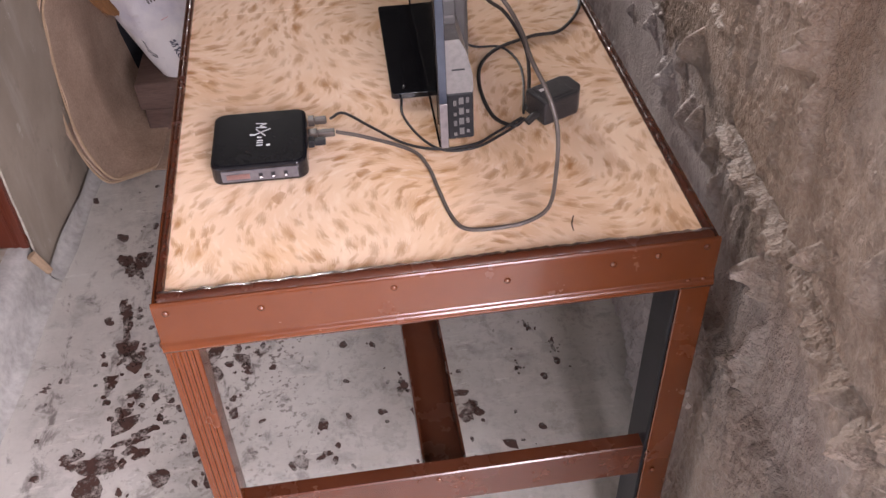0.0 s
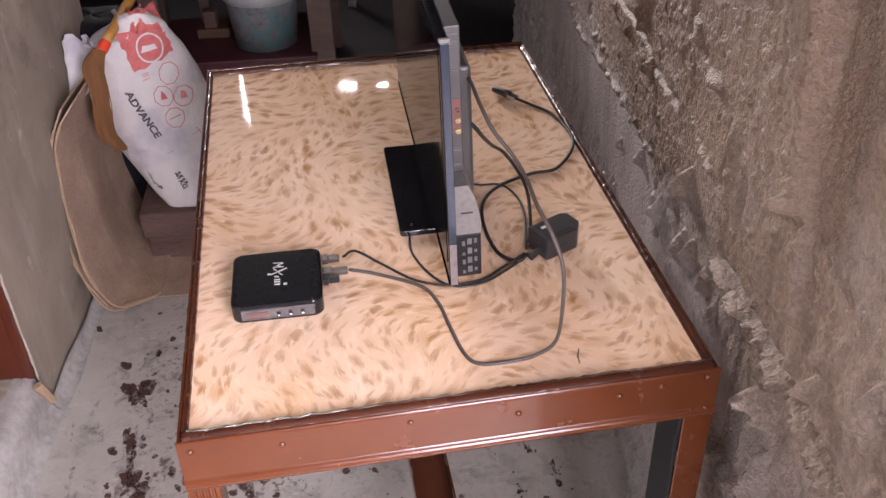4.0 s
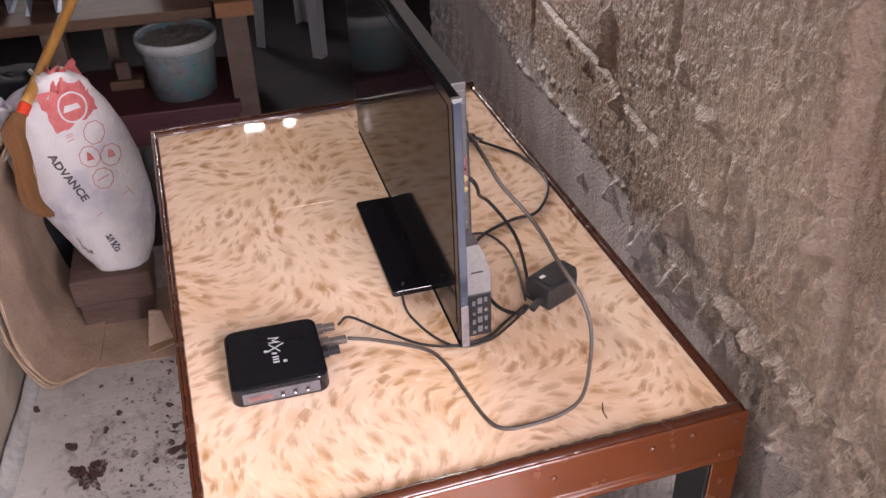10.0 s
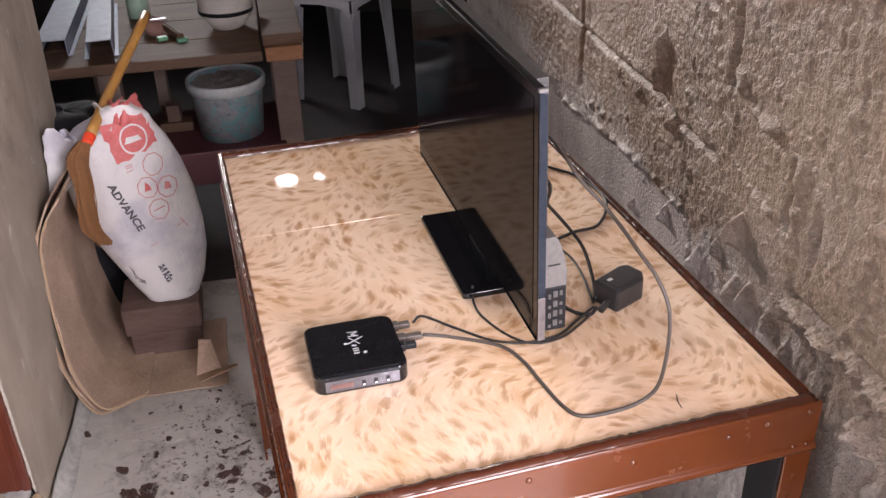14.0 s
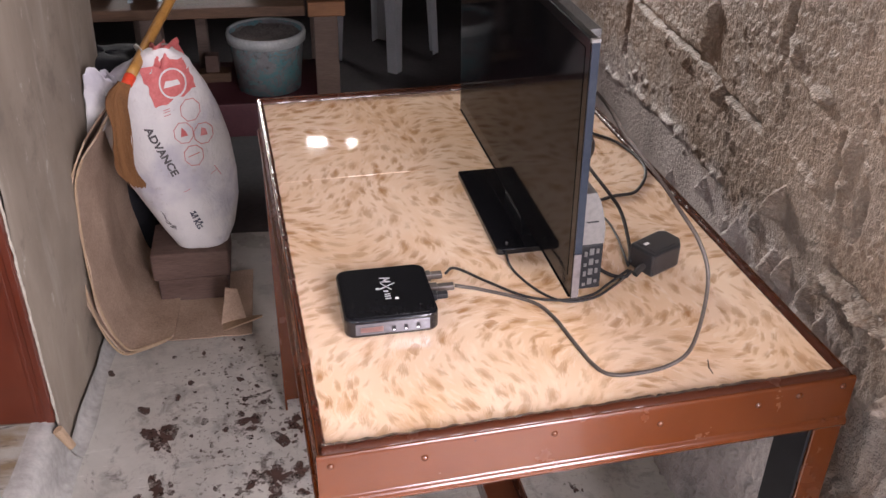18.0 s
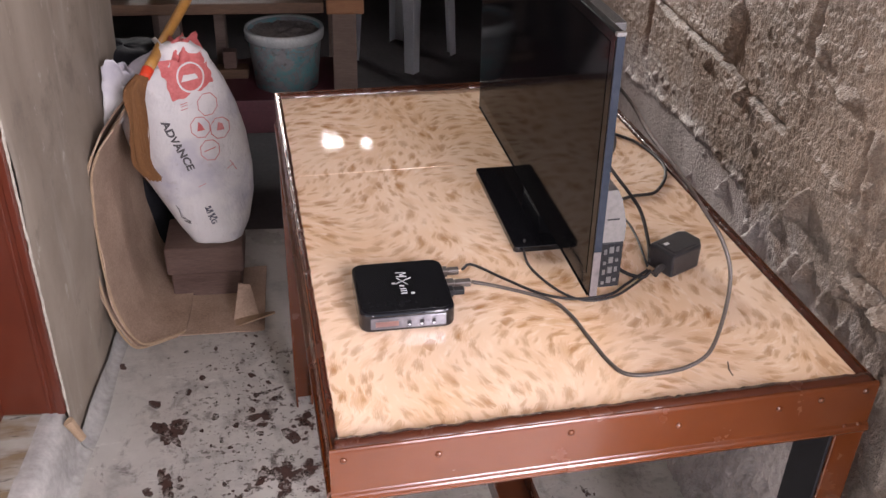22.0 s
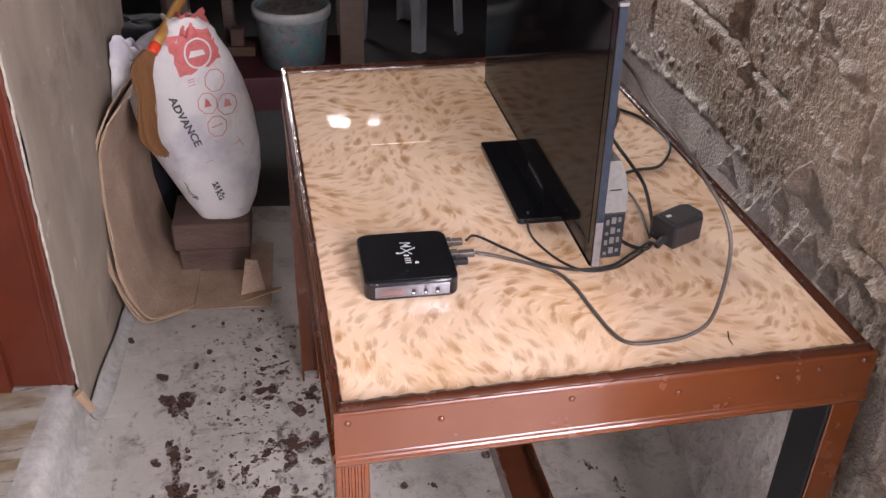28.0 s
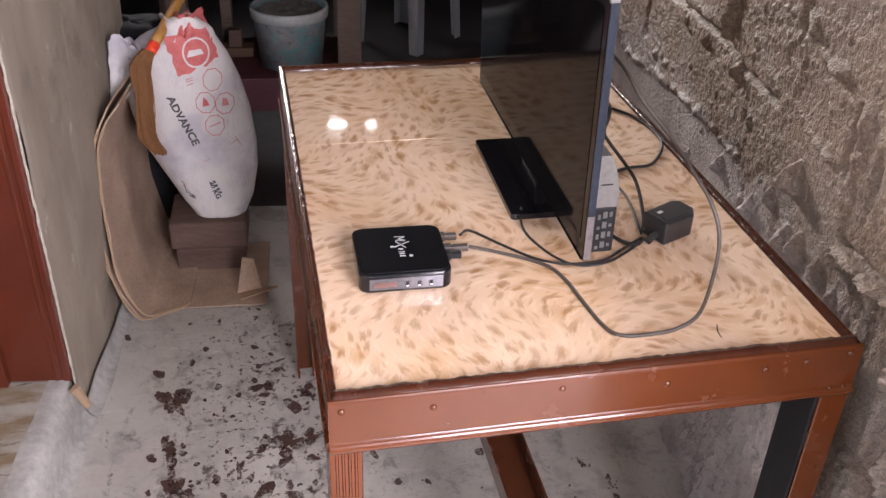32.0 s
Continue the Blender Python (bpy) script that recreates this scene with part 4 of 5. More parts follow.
for a, b, w in (((-0.006, 0.038), (0.012, 0.036), 0.003), ((0.012, 0.036), (0.0, 0.030), 0.003), ((0.0, 0.030), (0.012, 0.024), 0.003), ((0.012, 0.024), (-0.006, 0.026), 0.003),
                ((-0.010, 0.004), (0.018, 0.020), 0.0035), ((0.010, 0.000), (-0.006, 0.022), 0.003), ((-0.004, -0.002), (0.004, -0.004), 0.006), ((-0.004, -0.012), (0.006, -0.012), 0.004),
                ((-0.004, -0.018), (0.006, -0.018), 0.004), ((-0.004, -0.025), (0.006, -0.025), 0.005), ((0.012, -0.026), (0.018, -0.026), 0.008), ((-0.016, 0.006), (-0.010, 0.006), 0.007)):
    part("lid_mark", stroke([0.75 * q for q in a], [0.75 * q for q in b], 0.5 * w), LIDPRINT, box)
for y, l, mt in ((0.050, 0.024, GREYCABLE), (0.020, 0.034, GREYCABLE), (0.003, 0.022, BLACK)):
    bm = cube(0.0588, 0.0588 + l * 0.35, y - 0.006, y + 0.006, 0.006, 0.016, bevel=0.001)
    block(bm, 0.0589 + l * 0.35, 0.0588 + l, y - 0.0048, y + 0.0048, 0.007, 0.015, bevel=0.0015)
    part("plug", bm, mt, box, "grey cable plug" if mt is GREYCABLE else "")

# ---- power adapter ----
ad = thing("power_adapter", pose(0.490, 0.263, H, 0, 0, 24), "black plastic power adapter lying on its side", "adapter")
part("body", plate([(x, y, 0.0) for x, y, _ in ((-0.032, -0.022, 0), (0.022, -0.022, 0), (0.036, -0.008, 0), (0.036, 0.018, 0), (0.026, 0.024, 0), (-0.032, 0.022, 0))], 0.034, 0.003), ADAPTER, ad)
part("lid_panel", cube(-0.024, 0.018, -0.015, 0.016, 0.0335, 0.0348, bevel=0.0005), ADAPTER, ad)
part("lamp_spot", cube(-0.020, -0.012, 0.004, 0.009, 0.0346, 0.0354), WHITE, ad, "small white mark")
part("strain_relief", tube([(-0.032, -0.006, 0.012), (-0.040, -0.007, 0.010), (-0.050, -0.008, 0.006)], 0.005, 4), CABLE, ad)


# ---- cables ----
def cord(name, pts, r, m, label, z=0.0):
    return solo(name, tube([(p[0], p[1], (p[2] if len(p) > 2 else H + r + 0.0004)) for p in pts], r, 8, 8), m, pose(0, 0, 0), label, "cable", smooth=True)


cord("thin_cable", [(0.196, 0.283, H + 0.011), (0.214, 0.300, H + 0.006), (0.248, 0.266), (0.287, 0.222), (0.328, 0.203), (0.373, 0.205), (0.405, 0.225), (0.443, 0.247, H + 0.006)], 0.0019, CABLE, "thin black supply cable from the box to the adapter")
cord("video_cable", [(0.201, 0.252, H + 0.011), (0.237, 0.241, H + 0.006), (0.292, 0.207), (0.309, 0.169), (0.315, 0.123), (0.323, 0.069), (0.337, 0.045), (0.373, 0.041), (0.408, 0.042, H + 0.007), (0.430, 0.040, H + 0.028), (0.433, 0.033, H + 0.085),
                     (0.432, 0.037, H + 0.135), (0.424, 0.055, H + 0.168), (0.413, 0.085, H + 0.190), (0.411, 0.125, H + 0.200), (0.402, 0.155, H + 0.215), (0.382, 0.180, H + 0.240), (0.372, 0.21, H + 0.262), (0.371, 0.262, H + 0.266), (0.364, 0.292, H + 0.262)], 0.0024, GREYCABLE, "grey video cable looped across the tiles")
cord("loose_cable", [(0.300, 0.345, H + 0.010), (0.294, 0.325), (0.292, 0.283), (0.310, 0.228), (0.336, 0.199), (0.375, 0.199), (0.41, 0.219), (0.440, 0.241)], 0.0017, CABLE, "thin black cable from under the stand")
cord("thin_loop", [(0.372, 0.452, H + 0.02), (0.414, 0.444), (0.451, 0.436), (0.468, 0.396), (0.466, 0.343), (0.448, 0.258, H + 0.005)], 0.0017, CABLE, "thin black cable looped behind the television")
plug = thing("power_plug", pose(0.518, 0.736, H, 0, 0, 125), "black mains plug with its flat cord on the tiles", "plug")
part("plug_body", tube([(-0.022, 0, 0.010), (0.0, 0, 0.010), (0.016, 0, 0.009)], lambda t: 0.011 - 0.004 * t, 3, 10, flat=0.7), CABLE, plug, smooth=True)
for s in (-0.006, 0.006):
    part("prong", cube(-0.038, -0.021, s - 0.0015, s + 0.0015, 0.007, 0.013), STEEL, plug)
cord("mains_cord", [(0.527, 0.722, H + 0.008), (0.562, 0.688), (0.592, 0.637), (0.598, 0.543), (0.551, 0.467), (0.503, 0.456), (0.446, 0.430), (0.414, 0.388), (0.403, 0.33), (0.408, 0.262), (0.43, 0.236), (0.446, 0.244, H + 0.006)], 0.0026, CABLE, "black mains cord curling behind the television")
cord("supply_lead", [(0.366, 0.288, H + 0.205), (0.378, 0.268, H + 0.198), (0.395, 0.30, H + 0.165), (0.425, 0.38, H + 0.105), (0.452, 0.418, H + 0.068), (0.469, 0.395, H + 0.046), (0.472, 0.35, H + 0.036), (0.463, 0.295, H + 0.018), (0.452, 0.262, H + 0.008)], 0.0026, CABLE, "black lead running from the television to the adapter")

# ---- doorway in the plaster wall ----
door = thing("door_1", HALL @ pose(LEFT, 0, 0), "closed maroon painted wooden door deep in its frame", "door", kind="structure")
jamb = part("door_jamb", cube(-0.150, -0.0015, 0.7815, 0.7895, 0.117, 2.1, bevel=0.0015), MAROON, door, "glossy maroon door jamb")
part("jamb_moulding", cube(-0.017, -0.002, 0.7765, 0.7812, 0.118, 2.1, bevel=0.002), MAROON, jamb)
part("jamb_moulding", cube(-0.034, -0.026, 0.7785, 0.7812, 0.118, 2.1, bevel=0.0013), MAROON, jamb)
part("door_stop", cube(-0.150, -0.122, 0.760, 0.7812, 0.118, 2.1, bevel=0.002), MAROON, door)
part("door_jamb", cube(-0.150, -0.0015, -0.1195, -0.1115, 0.117, 2.1, bevel=0.0015), MAROON, door)
part("door_head", cube(-0.150, -0.0015, -0.111, 0.781, 2.088, 2.0995, bevel=0.0015), MAROON, door)
leaf = part("door_leaf", cube(-0.190, -0.1505, -0.118, 0.788, 0.125, 2.095, bevel=0.002), MAROON, door, "maroon panelled door leaf")
part("door_panel", cube(-0.1503, -0.144, 0.02, 0.64, 0.33, 0.95, bevel=0.003), MAROON, leaf)
part("door_panel", cube(-0.1503, -0.144, 0.02, 0.64, 1.10, 1.95, bevel=0.003), MAROON, leaf)
CURB_LINE = ((-0.05, 0.1155), (-0.035, 0.115), (-0.022, 0.112), (-0.012, 0.105), (-0.005, 0.093), (0.0, 0.075), (0.003, 0.05), (0.007, 0.025), (0.016, 0.008), (0.034, -0.001))


def curb(u, v):
    y = -0.12 + 0.915 * u
    i = min(int(v * 9), 8)
    (x0, z0), (x1, z1) = CURB_LINE[i], CURB_LINE[i + 1]
    f = v * 9 - i
    end = max(0.0, (u - 0.94) / 0.06)
    return (x0 + (x1 - x0) * f + 0.007 * noise.noise((y * 7, v * 2, 1.3)) * (v > 0.05) * (1 - 0.6 * end), y, z0 + (z1 - z0) * f + 0.003 * noise.noise((y * 11, v * 3, 4.0)) * (1 - v))


step = thing("door_sill", HALL @ pose(LEFT, 0, 0), "worn cement threshold below the maroon door", "sill", kind="structure")
part("threshold_top", sheet(40, 8, lambda u, v: (-0.20 + 0.152 * v, -0.12 + 0.90 * u, 0.1155 + 0.0025 * noise.noise((u * 9, v * 3, 6)))), PATCH, step, "brown-stained cement top", smooth=True)
part("threshold_front", sheet(60, 18, curb), CURB, step, "trowelled grey cement front", smooth=True)


def crumble(u, v):
    """Broken pale plaster along the jamb's edge."""
    z = 0.06 + 2.0 * u
    w = 0.003 + 0.009 * noise.noise((z * 9, 2.0, 0)) + 0.008 * noise.noise((z * 31, 5.0, 0))
    return (-0.001 + 0.0045 * math.sin(math.pi * v) ** 0.5 + 0.003 * noise.noise((z * 40, v * 3, 1)), 0.7865 + max(0.0004, w) * v, z)


solo("plaster_edge", sheet(220, 5, crumble), CHIP, HALL @ pose(LEFT, 0, 0), "crumbled pale plaster edge beside the door", "trim", "structure", smooth=True)
rnd = random.Random(8)


def blot(bm, x, y, r, stretch=1.0, turn=0.0, z=0.0, n=14, ragged=0.35):
    """A spatter: an uneven, slightly domed disc."""
    ph = [rnd.uniform(0, 6.28) for _ in range(4)]
    ring = []
    for i in range(n):
        a = 2 * math.pi * i / n
        k = 1 + ragged * (0.5 * math.sin(2 * a + ph[0]) + 0.35 * math.sin(3 * a + ph[1]) + 0.3 * math.sin(5 * a + ph[2])) + rnd.uniform(-0.12, 0.12) * ragged * 2
        u, v = r * k * math.cos(a), r * k * stretch * math.sin(a)
        ring.append(bm.verts.new((x + u * math.cos(turn) - v * math.sin(turn), y + u * math.sin(turn) + v * math.cos(turn), z)))
    mid = bm.verts.new((x, y, z + 0.0006))
    for i in range(n):
        bm.faces.new((ring[i], ring[(i + 1) % n], mid))


solo("wood_peg", tube([(0.006, 0.762, 0.112), (0.012, 0.770, 0.085), (0.019, 0.783, 0.045)], lambda t: 0.0115 - 0.003 * t, 4, 7, flat=0.6), CARDEDGE, HALL @ pose(LEFT, 0, 0), "splintered pale wood peg at the sill", "peg")



def cove(u, v):
    y, a = 0.80 + 0.83 * u, v * math.pi / 2
    r = 0.026 + 0.012 * noise.noise((y * 6, 3.0, 1.0))
    return (0.006 + r * (1 - math.sin(a)) + 0.004 * noise.noise((y * 9, v * 2, 8.0)), y, 0.0005 + r * 1.3 * (1 - math.cos(a)))


solo("wall_foot", sheet(50, 8, cove), CURB, HALL @ pose(LEFT, 0, 0), "cement smeared into the corner of wall and floor", "trim", "structure", smooth=True)

# ---- paint spots on the floor ----
bm = bmesh.new()
for x, y, r, s, a in ((-0.285, 0.88, 0.036, 2.0, 0.15), (-0.29, 0.72, 0.02, 2.6, 0.0), (-0.272, 0.61, 0.034, 1.3, 0.6), (-0.303, 0.54, 0.022, 0.9, 0.2), (-0.31, 0.32, 0.055, 1.2, -0.8), (-0.24, 0.39, 0.04, 0.5, 0.2), (-0.09, 0.90, 0.04, 0.6, 0.5),
                      (-0.045, 0.71, 0.045, 1.0, 0.4), (-0.278, 0.625, 0.022, 2.2, 0.1), (-0.15, 0.65, 0.013, 2.0, 0.0), (-0.12, 0.55, 0.05, 0.8, 0.5), (0.0, 0.87, 0.03, 0.7, 0.6), (-0.43, 0.54, 0.012, 0.8, 0), (0.39, 0.35, 0.022, 1.8, 0.3),
                      (0.36, 0.40, 0.03, 0.8, 0.0), (0.50, 0.44, 0.008, 1.2, 0), (0.543, 0.546, 0.008, 2.0, 0), (0.583, 0.49, 0.008, 2.4, 0), (0.11, 0.294, 0.016, 0.7, 0.5), (-0.034, 0.526, 0.012, 1, 0), (0.268, 0.43, 0.014, 1.6, 0), (-0.07, 0.98, 0.03, 0.4, 0.4),
                      (0.01, 0.72, 0.02, 0.8, 0.3), (-0.25, 0.50, 0.03, 0.5, 0.5), (-0.36, 0.36, 0.03, 0.5, 0.7)):
    blot(bm, x, y, r * 0.7, s, a, 0.0016, 34, 0.75)
    for _ in range(6):
        blot(bm, x + rnd.gauss(0, r * 1.1), y + rnd.gauss(0, r * 1.6), rnd.uniform(0.002, r * 0.35), rnd.uniform(0.7, 1.8), a, 0.0016, 9)
for _ in range(190):
    x, y = (rnd.gauss(-0.14, 0.11), rnd.uniform(0.25, 1.22)) if rnd.random() < 0.6 else (rnd.uniform(-0.1, 0.62), rnd.uniform(0.05, 0.8))
    blot(bm, x, y, abs(rnd.gauss(0.0025, 0.004)) + 0.0015, rnd.uniform(0.7, 2.0), rnd.uniform(-0.3, 0.6), 0.0014, 9)
solo("paint_spots", bm, STAIN, pose(0, 0, 0), "dark brown paint spatter dried on the floor", "stains", "stuff")

# ---- timber blocks and cardboard by the plaster wall ----
rb = thing("timber_block", pose(-0.203, 1.46, 0.0, 0, 0, -3), "grey weathered timber block under the sack", "block")
part("upper_plank", cube(-0.098, 0.098, -0.07, 0.10, 0.078, 0.155, bevel=0.006), BLOCKWOOD, rb)
part("lower_plank", cube(-0.088, 0.088, -0.066, 0.10, 0.008, 0.0775, bevel=0.005), BLOCKWOOD, rb)


def curl(off, lift):
    """A folded carton sheet: up the wall, bent back in at the top, curving out across the floor."""
    prof = [(-0.385 + lift, 0.535), (-0.412, 0.49), (-0.436, 0.43), (-0.440, 0.33), (-0.436, 0.22), (-0.425, 0.14), (-0.404, 0.066), (-0.378, 0.018), (-0.34, 0.006), (-0.283 + lift, 0.0045)]
    line = smooth_line([(x + off, 0, z + off * 0.6) for x, z in prof], 5)

    def fn(u, v):
        p = line[min(len(line) - 1, int(u * (len(line) - 1) + 0.5))]
        k = 1 - u
        y = 1.235 + 0.40 * v + 0.11 * max(0, k - 0.62) * (1 - v) - 0.06 * math.sin(min(1, k * 1.4) * math.pi) * (1 - v)
        return (p.x + 0.03 * v + 0.012 * noise.noise((p.z * 8, v * 3 + off * 20, off * 50)) + 0.045 * v * k, y, p.z + 0.02 * v * k + 0.003 * noise.noise((u * 8, v * 4, 2)))
    return sheet(len(line) - 1, 8, fn, 0.004)


carton = thing("carton_sheet", pose(0, 0, 0), "flattened brown cardboard curled against the wall", "cardboard")
part("outer_layer", curl(0.0, 0.0), CARD, carton)
part("inner_layer", curl(0.016, 0.008), CARD, carton)
for off in (0.0, 0.016):
    line = smooth_line([(x + off, 0, z + off * 0.6) for x, z in ((-0.412, 0.49), (-0.436, 0.43), (-0.440, 0.33), (-0.436, 0.22), (-0.425, 0.14), (-0.404, 0.066), (-0.378, 0.018), (-0.34, 0.008), (-0.283, 0.007))], 5)
    n = len(line)
    part("cut_edge", tube([(p.x + 0.002, 1.2335 + 0.11 * max(0, 1 - (i + 5) / (n + 5) - 0.62) - 0.06 * math.sin(min(1, (1 - (i + 5) / (n + 5)) * 1.4) * math.pi), p.z) for i, p in enumerate(line)], 0.0032, 0, 6), CARDEDGE, carton, "pale corrugated cut edge")
solo("carton_floor_sheet", sheet(20, 12, lambda u, v: (-0.33 + 0.26 * u + 0.02 * v, 1.232 + 0.30 * v - 0.02 * u, 0.006 + 0.004 * noise.noise((u * 5, v * 5, 3)) + 0.012 * max(0, u - 0.8)), 0.003), CARD, pose(0, 0, 0), "flat brown cardboard on the floor", "cardboard")
flap = thing("carton_flap", pose(-0.11, 1.27, 0.004), "torn cardboard flap standing on the floor", "cardboard")
part("upright", plate([(-0.035, 0.0, 0.0), (0.03, 0.01, 0.0), (0.014, 0.01, 0.10), (-0.014, 0.01, 0.105)], 0.004, axis=1), CARD, flap)
part("fold", sheet(6, 6, lambda u, v: (-0.03 + 0.10 * u, -0.03 + 0.05 * v, 0.03 * u * (1 - v) + 0.002), 0.003), CARDEDGE, flap)

# ---- cement sack ----
ROWS_Z = (0.152, 0.19, 0.26, 0.33, 0.42, 0.50, 0.57, 0.615, 0.65, 0.67)
ROWS_L = (-0.236, -0.264, -0.305, -0.342, -0.366, -0.378, -0.366, -0.328, -0.278, -0.242)
ROWS_R = (-0.104, -0.083, -0.066, -0.064, -0.073, -0.092, -0.117, -0.140, -0.158, -0.178)
ROWS_T = (0.10, 0.13, 0.16, 0.17, 0.165, 0.15, 0.12, 0.09, 0.06, 0.035)


def sack_skin(x, z, back=False):
    """Where the sack's paper lies at a place across and up it."""
    l, r, t = (float(np.interp(z, ROWS_Z, q)) for q in (ROWS_L, ROWS_R, ROWS_T))
    s = max(-1, min(1, (2 * x - l - r) / (r - l)))
    front = 1.412 + 0.085 * (z - 0.15)
    bulge = (1 - abs(s) ** 2.6) ** 0.55
    crease = 0.013 * abs(noise.noise((x * 13 + z * 4, z * 9 - x * 6, 4.0))) + 0.004 * noise.noise((x * 16, z * 9, 4.0)) + 0.0045 * noise.noise((x * 40, z * 30, 8.0)) * (1.0 + 6 * max(0, z - 0.55))
    return front + t / 2 - (t / 2 * bulge + crease * bulge) * (-1 if back else 1)


sack = thing("cement_sack", pose(0, 0, 0), "half-used white paper cement sack with red print", "sack")


def sack_bm():
    bm = bmesh.new()
    rings = []
    for i in range(61):
        z = 0.152 + (0.67 - 0.152) * i / 60
        l, r = float(np.interp(z, ROWS_Z, ROWS_L)), float(np.interp(z, ROWS_Z, ROWS_R))
        ring = []
        for j in range(64):
            a = 2 * math.pi * j / 64
            x = (l + r) / 2 + (r - l) / 2 * math.copysign(abs(math.cos(a)) ** 0.75, math.cos(a))
            ring.append(bm.verts.new((x, sack_skin(x, z, math.sin(a) < 0), z + (0.020 * noise.noise((x * 22, 7, i * 0.1)) if i > 54 else 0))))
        rings.append(ring)
    for a, b in zip(rings, rings[1:]):
        for j in range(64):
            bm.faces.new((a[j], b[j], b[(j + 1) % 64], a[(j + 1) % 64]))
    bm.faces.new(rings[0])
    bm.faces.new(rings[-1][::-1])
    bmesh.ops.recalc_face_normals(bm, faces=bm.faces)
    return bm


part("paper", sack_bm(), PAPER, sack, "creased white paper", smooth=True)


def on_sack(bm, lift=0.0016):
    for v in bm.verts:
        v.co = Vector((v.co.x, sack_skin(v.co.x, v.co.z) - lift, v.co.z))
    return bm


def patch_grid(corners, n=14, ragged=0.0):
    """A four-sided print, cut fine so that it follows the paper."""
    a, b, c, d = (Vector((x, 0, z)) for x, z in corners)
    return sheet(n, n, lambda u, v: a.lerp(b, u).lerp(d.lerp(c, u), v) + Vector((ragged * noise.noise((u * 5, v * 5, 1)), 0, ragged * noise.noise((u * 5, v * 5, 6)))))


part("red_panel", on_sack(patch_grid(((-0.236, 0.537), (-0.139, 0.571), (-0.156, 0.652), (-0.262, 0.632)), 18, 0.008)), REDINK, sack, "faded red printed panel")


def ring_print(cx, cz, r, w, sides, turn=0.0):
    bm = bmesh.new()
    a = [[bm.verts.new((cx + q * math.cos(turn + 2 * math.pi * i / sides), 0, cz + q * 1.15 * math.sin(turn + 2 * math.pi * i / sides))) for i in range(sides)] for q in (r, r - w)]
    for i in range(sides):
        bm.faces.new((a[0][i], a[0][(i + 1) % sides], a[1][(i + 1) % sides], a[1][i]))
    return bm


part("printed_emblem", on_sack(ring_print(-0.19, 0.592, 0.032, 0.004, 24), 0.003), PAPER, sack, "white round emblem")
part("printed_emblem", on_sack(patch_grid(((-0.212, 0.582), (-0.172, 0.588), (-0.178, 0.600), (-0.206, 0.598)), 8), 0.003), PAPER, sack)
for cx, cz in ((-0.158, 0.522), (-0.180, 0.468), (-0.134, 0.459), (-0.163, 0.408)):
    part("printed_hexagon", on_sack(ring_print(cx, cz, 0.025, 0.0022, 8, 0.4)), PINKINK, sack, "pale red printed outline")
part("printed_mark", on_sack(patch_grid(((-0.188, 0.458), (-0.170, 0.462), (-0.176, 0.474), (-0.184, 0.482)), 6)), REDINK, sack)
part("printed_mark", on_sack(patch_grid(((-0.142, 0.452), (-0.124, 0.454), (-0.128, 0.470), (-0.138, 0.474)), 6)), PINKINK, sack)
part("printed_mark", on_sack(patch_grid(((-0.177, 0.404), (-0.149, 0.412), (-0.149, 0.415), (-0.177, 0.407)), 8)), PINKINK, sack)
for z in (0.528, 0.522, 0.513):
    part("printed_bar", on_sack(patch_grid(((-0.220, z), (-0.204, z + 0.004), (-0.204, z + 0.006), (-0.220, z + 0.002)), 6)), PINKINK, sack)
for x0, z0, x1, z1 in ((-0.118, 0.372, -0.104, 0.345), (-0.200, 0.315, -0.182, 0.322), (-0.128, 0.352, -0.110, 0.362)):
    part("printed_bar", on_sack(tube([(x0, 0, z0), ((x0 + x1) / 2, 0, (z0 + z1) / 2), (x1, 0, z1)], 0.0011, 3, 4)), PINKINK, sack)
for j in range(4):
    x, z = -0.183 + 0.0042 * j, 0.262 - 0.0105 * j
    part("printed_bar", on_sack(patch_grid(((x, z), (x + 0.006, z + 0.002), (x + 0.0085, z - 0.004), (x + 0.0025, z - 0.006)), 4)), BLUEINK, sack, "small dark blue print")
for k in range(3):
    part("printed_scroll", on_sack(tube([(-0.262 + 0.004 * k, 0, 0.262 - 0.004 * k), (-0.252, 0, 0.242 - 0.006 * k), (-0.242 - 0.003 * k, 0, 0.228), (-0.230, 0, 0.212 + 0.004 * k), (-0.246, 0, 0.220)], 0.0009, 5, 4)), GREYINK, sack)


def lettering(name, text, size, place, material, parent, label=""):
    """Built-in font letters, laid by place(u, v) on a surface."""
    cu = bpy.data.curves.new(name, "FONT")
    cu.body, cu.size, cu.align_x, cu.align_y = text, size, "LEFT", "BOTTOM"
    cu.offset = 0.0011
    tmp = bpy.data.objects.new(name, cu)
    scene.collection.objects.link(tmp)
    me = bpy.data.meshes.new_from_object(tmp.evaluated_get(bpy.context.evaluated_depsgraph_get()))
    bpy.data.objects.remove(tmp)
    bm = bmesh.new()
    bm.from_mesh(me)
    bpy.data.meshes.remove(me)
    width = max(v.co.x for v in bm.verts)
    bmesh.ops.triangulate(bm, faces=bm.faces)
    bmesh.ops.subdivide_edges(bm, edges=[e for e in bm.edges if e.calc_length() > size * 0.25], cuts=1)
    for v in bm.verts:
        v.co = place(v.co.x / width, v.co.y / size)
    return part(name, bm, material, parent, label)


def advance(u, v):
    # the word runs down the sack, letter tops towards its middle
    x, z = -0.275 + 0.050 * u + 0.024 * v, 0.484 - 0.128 * u + 0.0085 * v
    return Vector((x, sack_skin(x, z) - 0.0018, z))


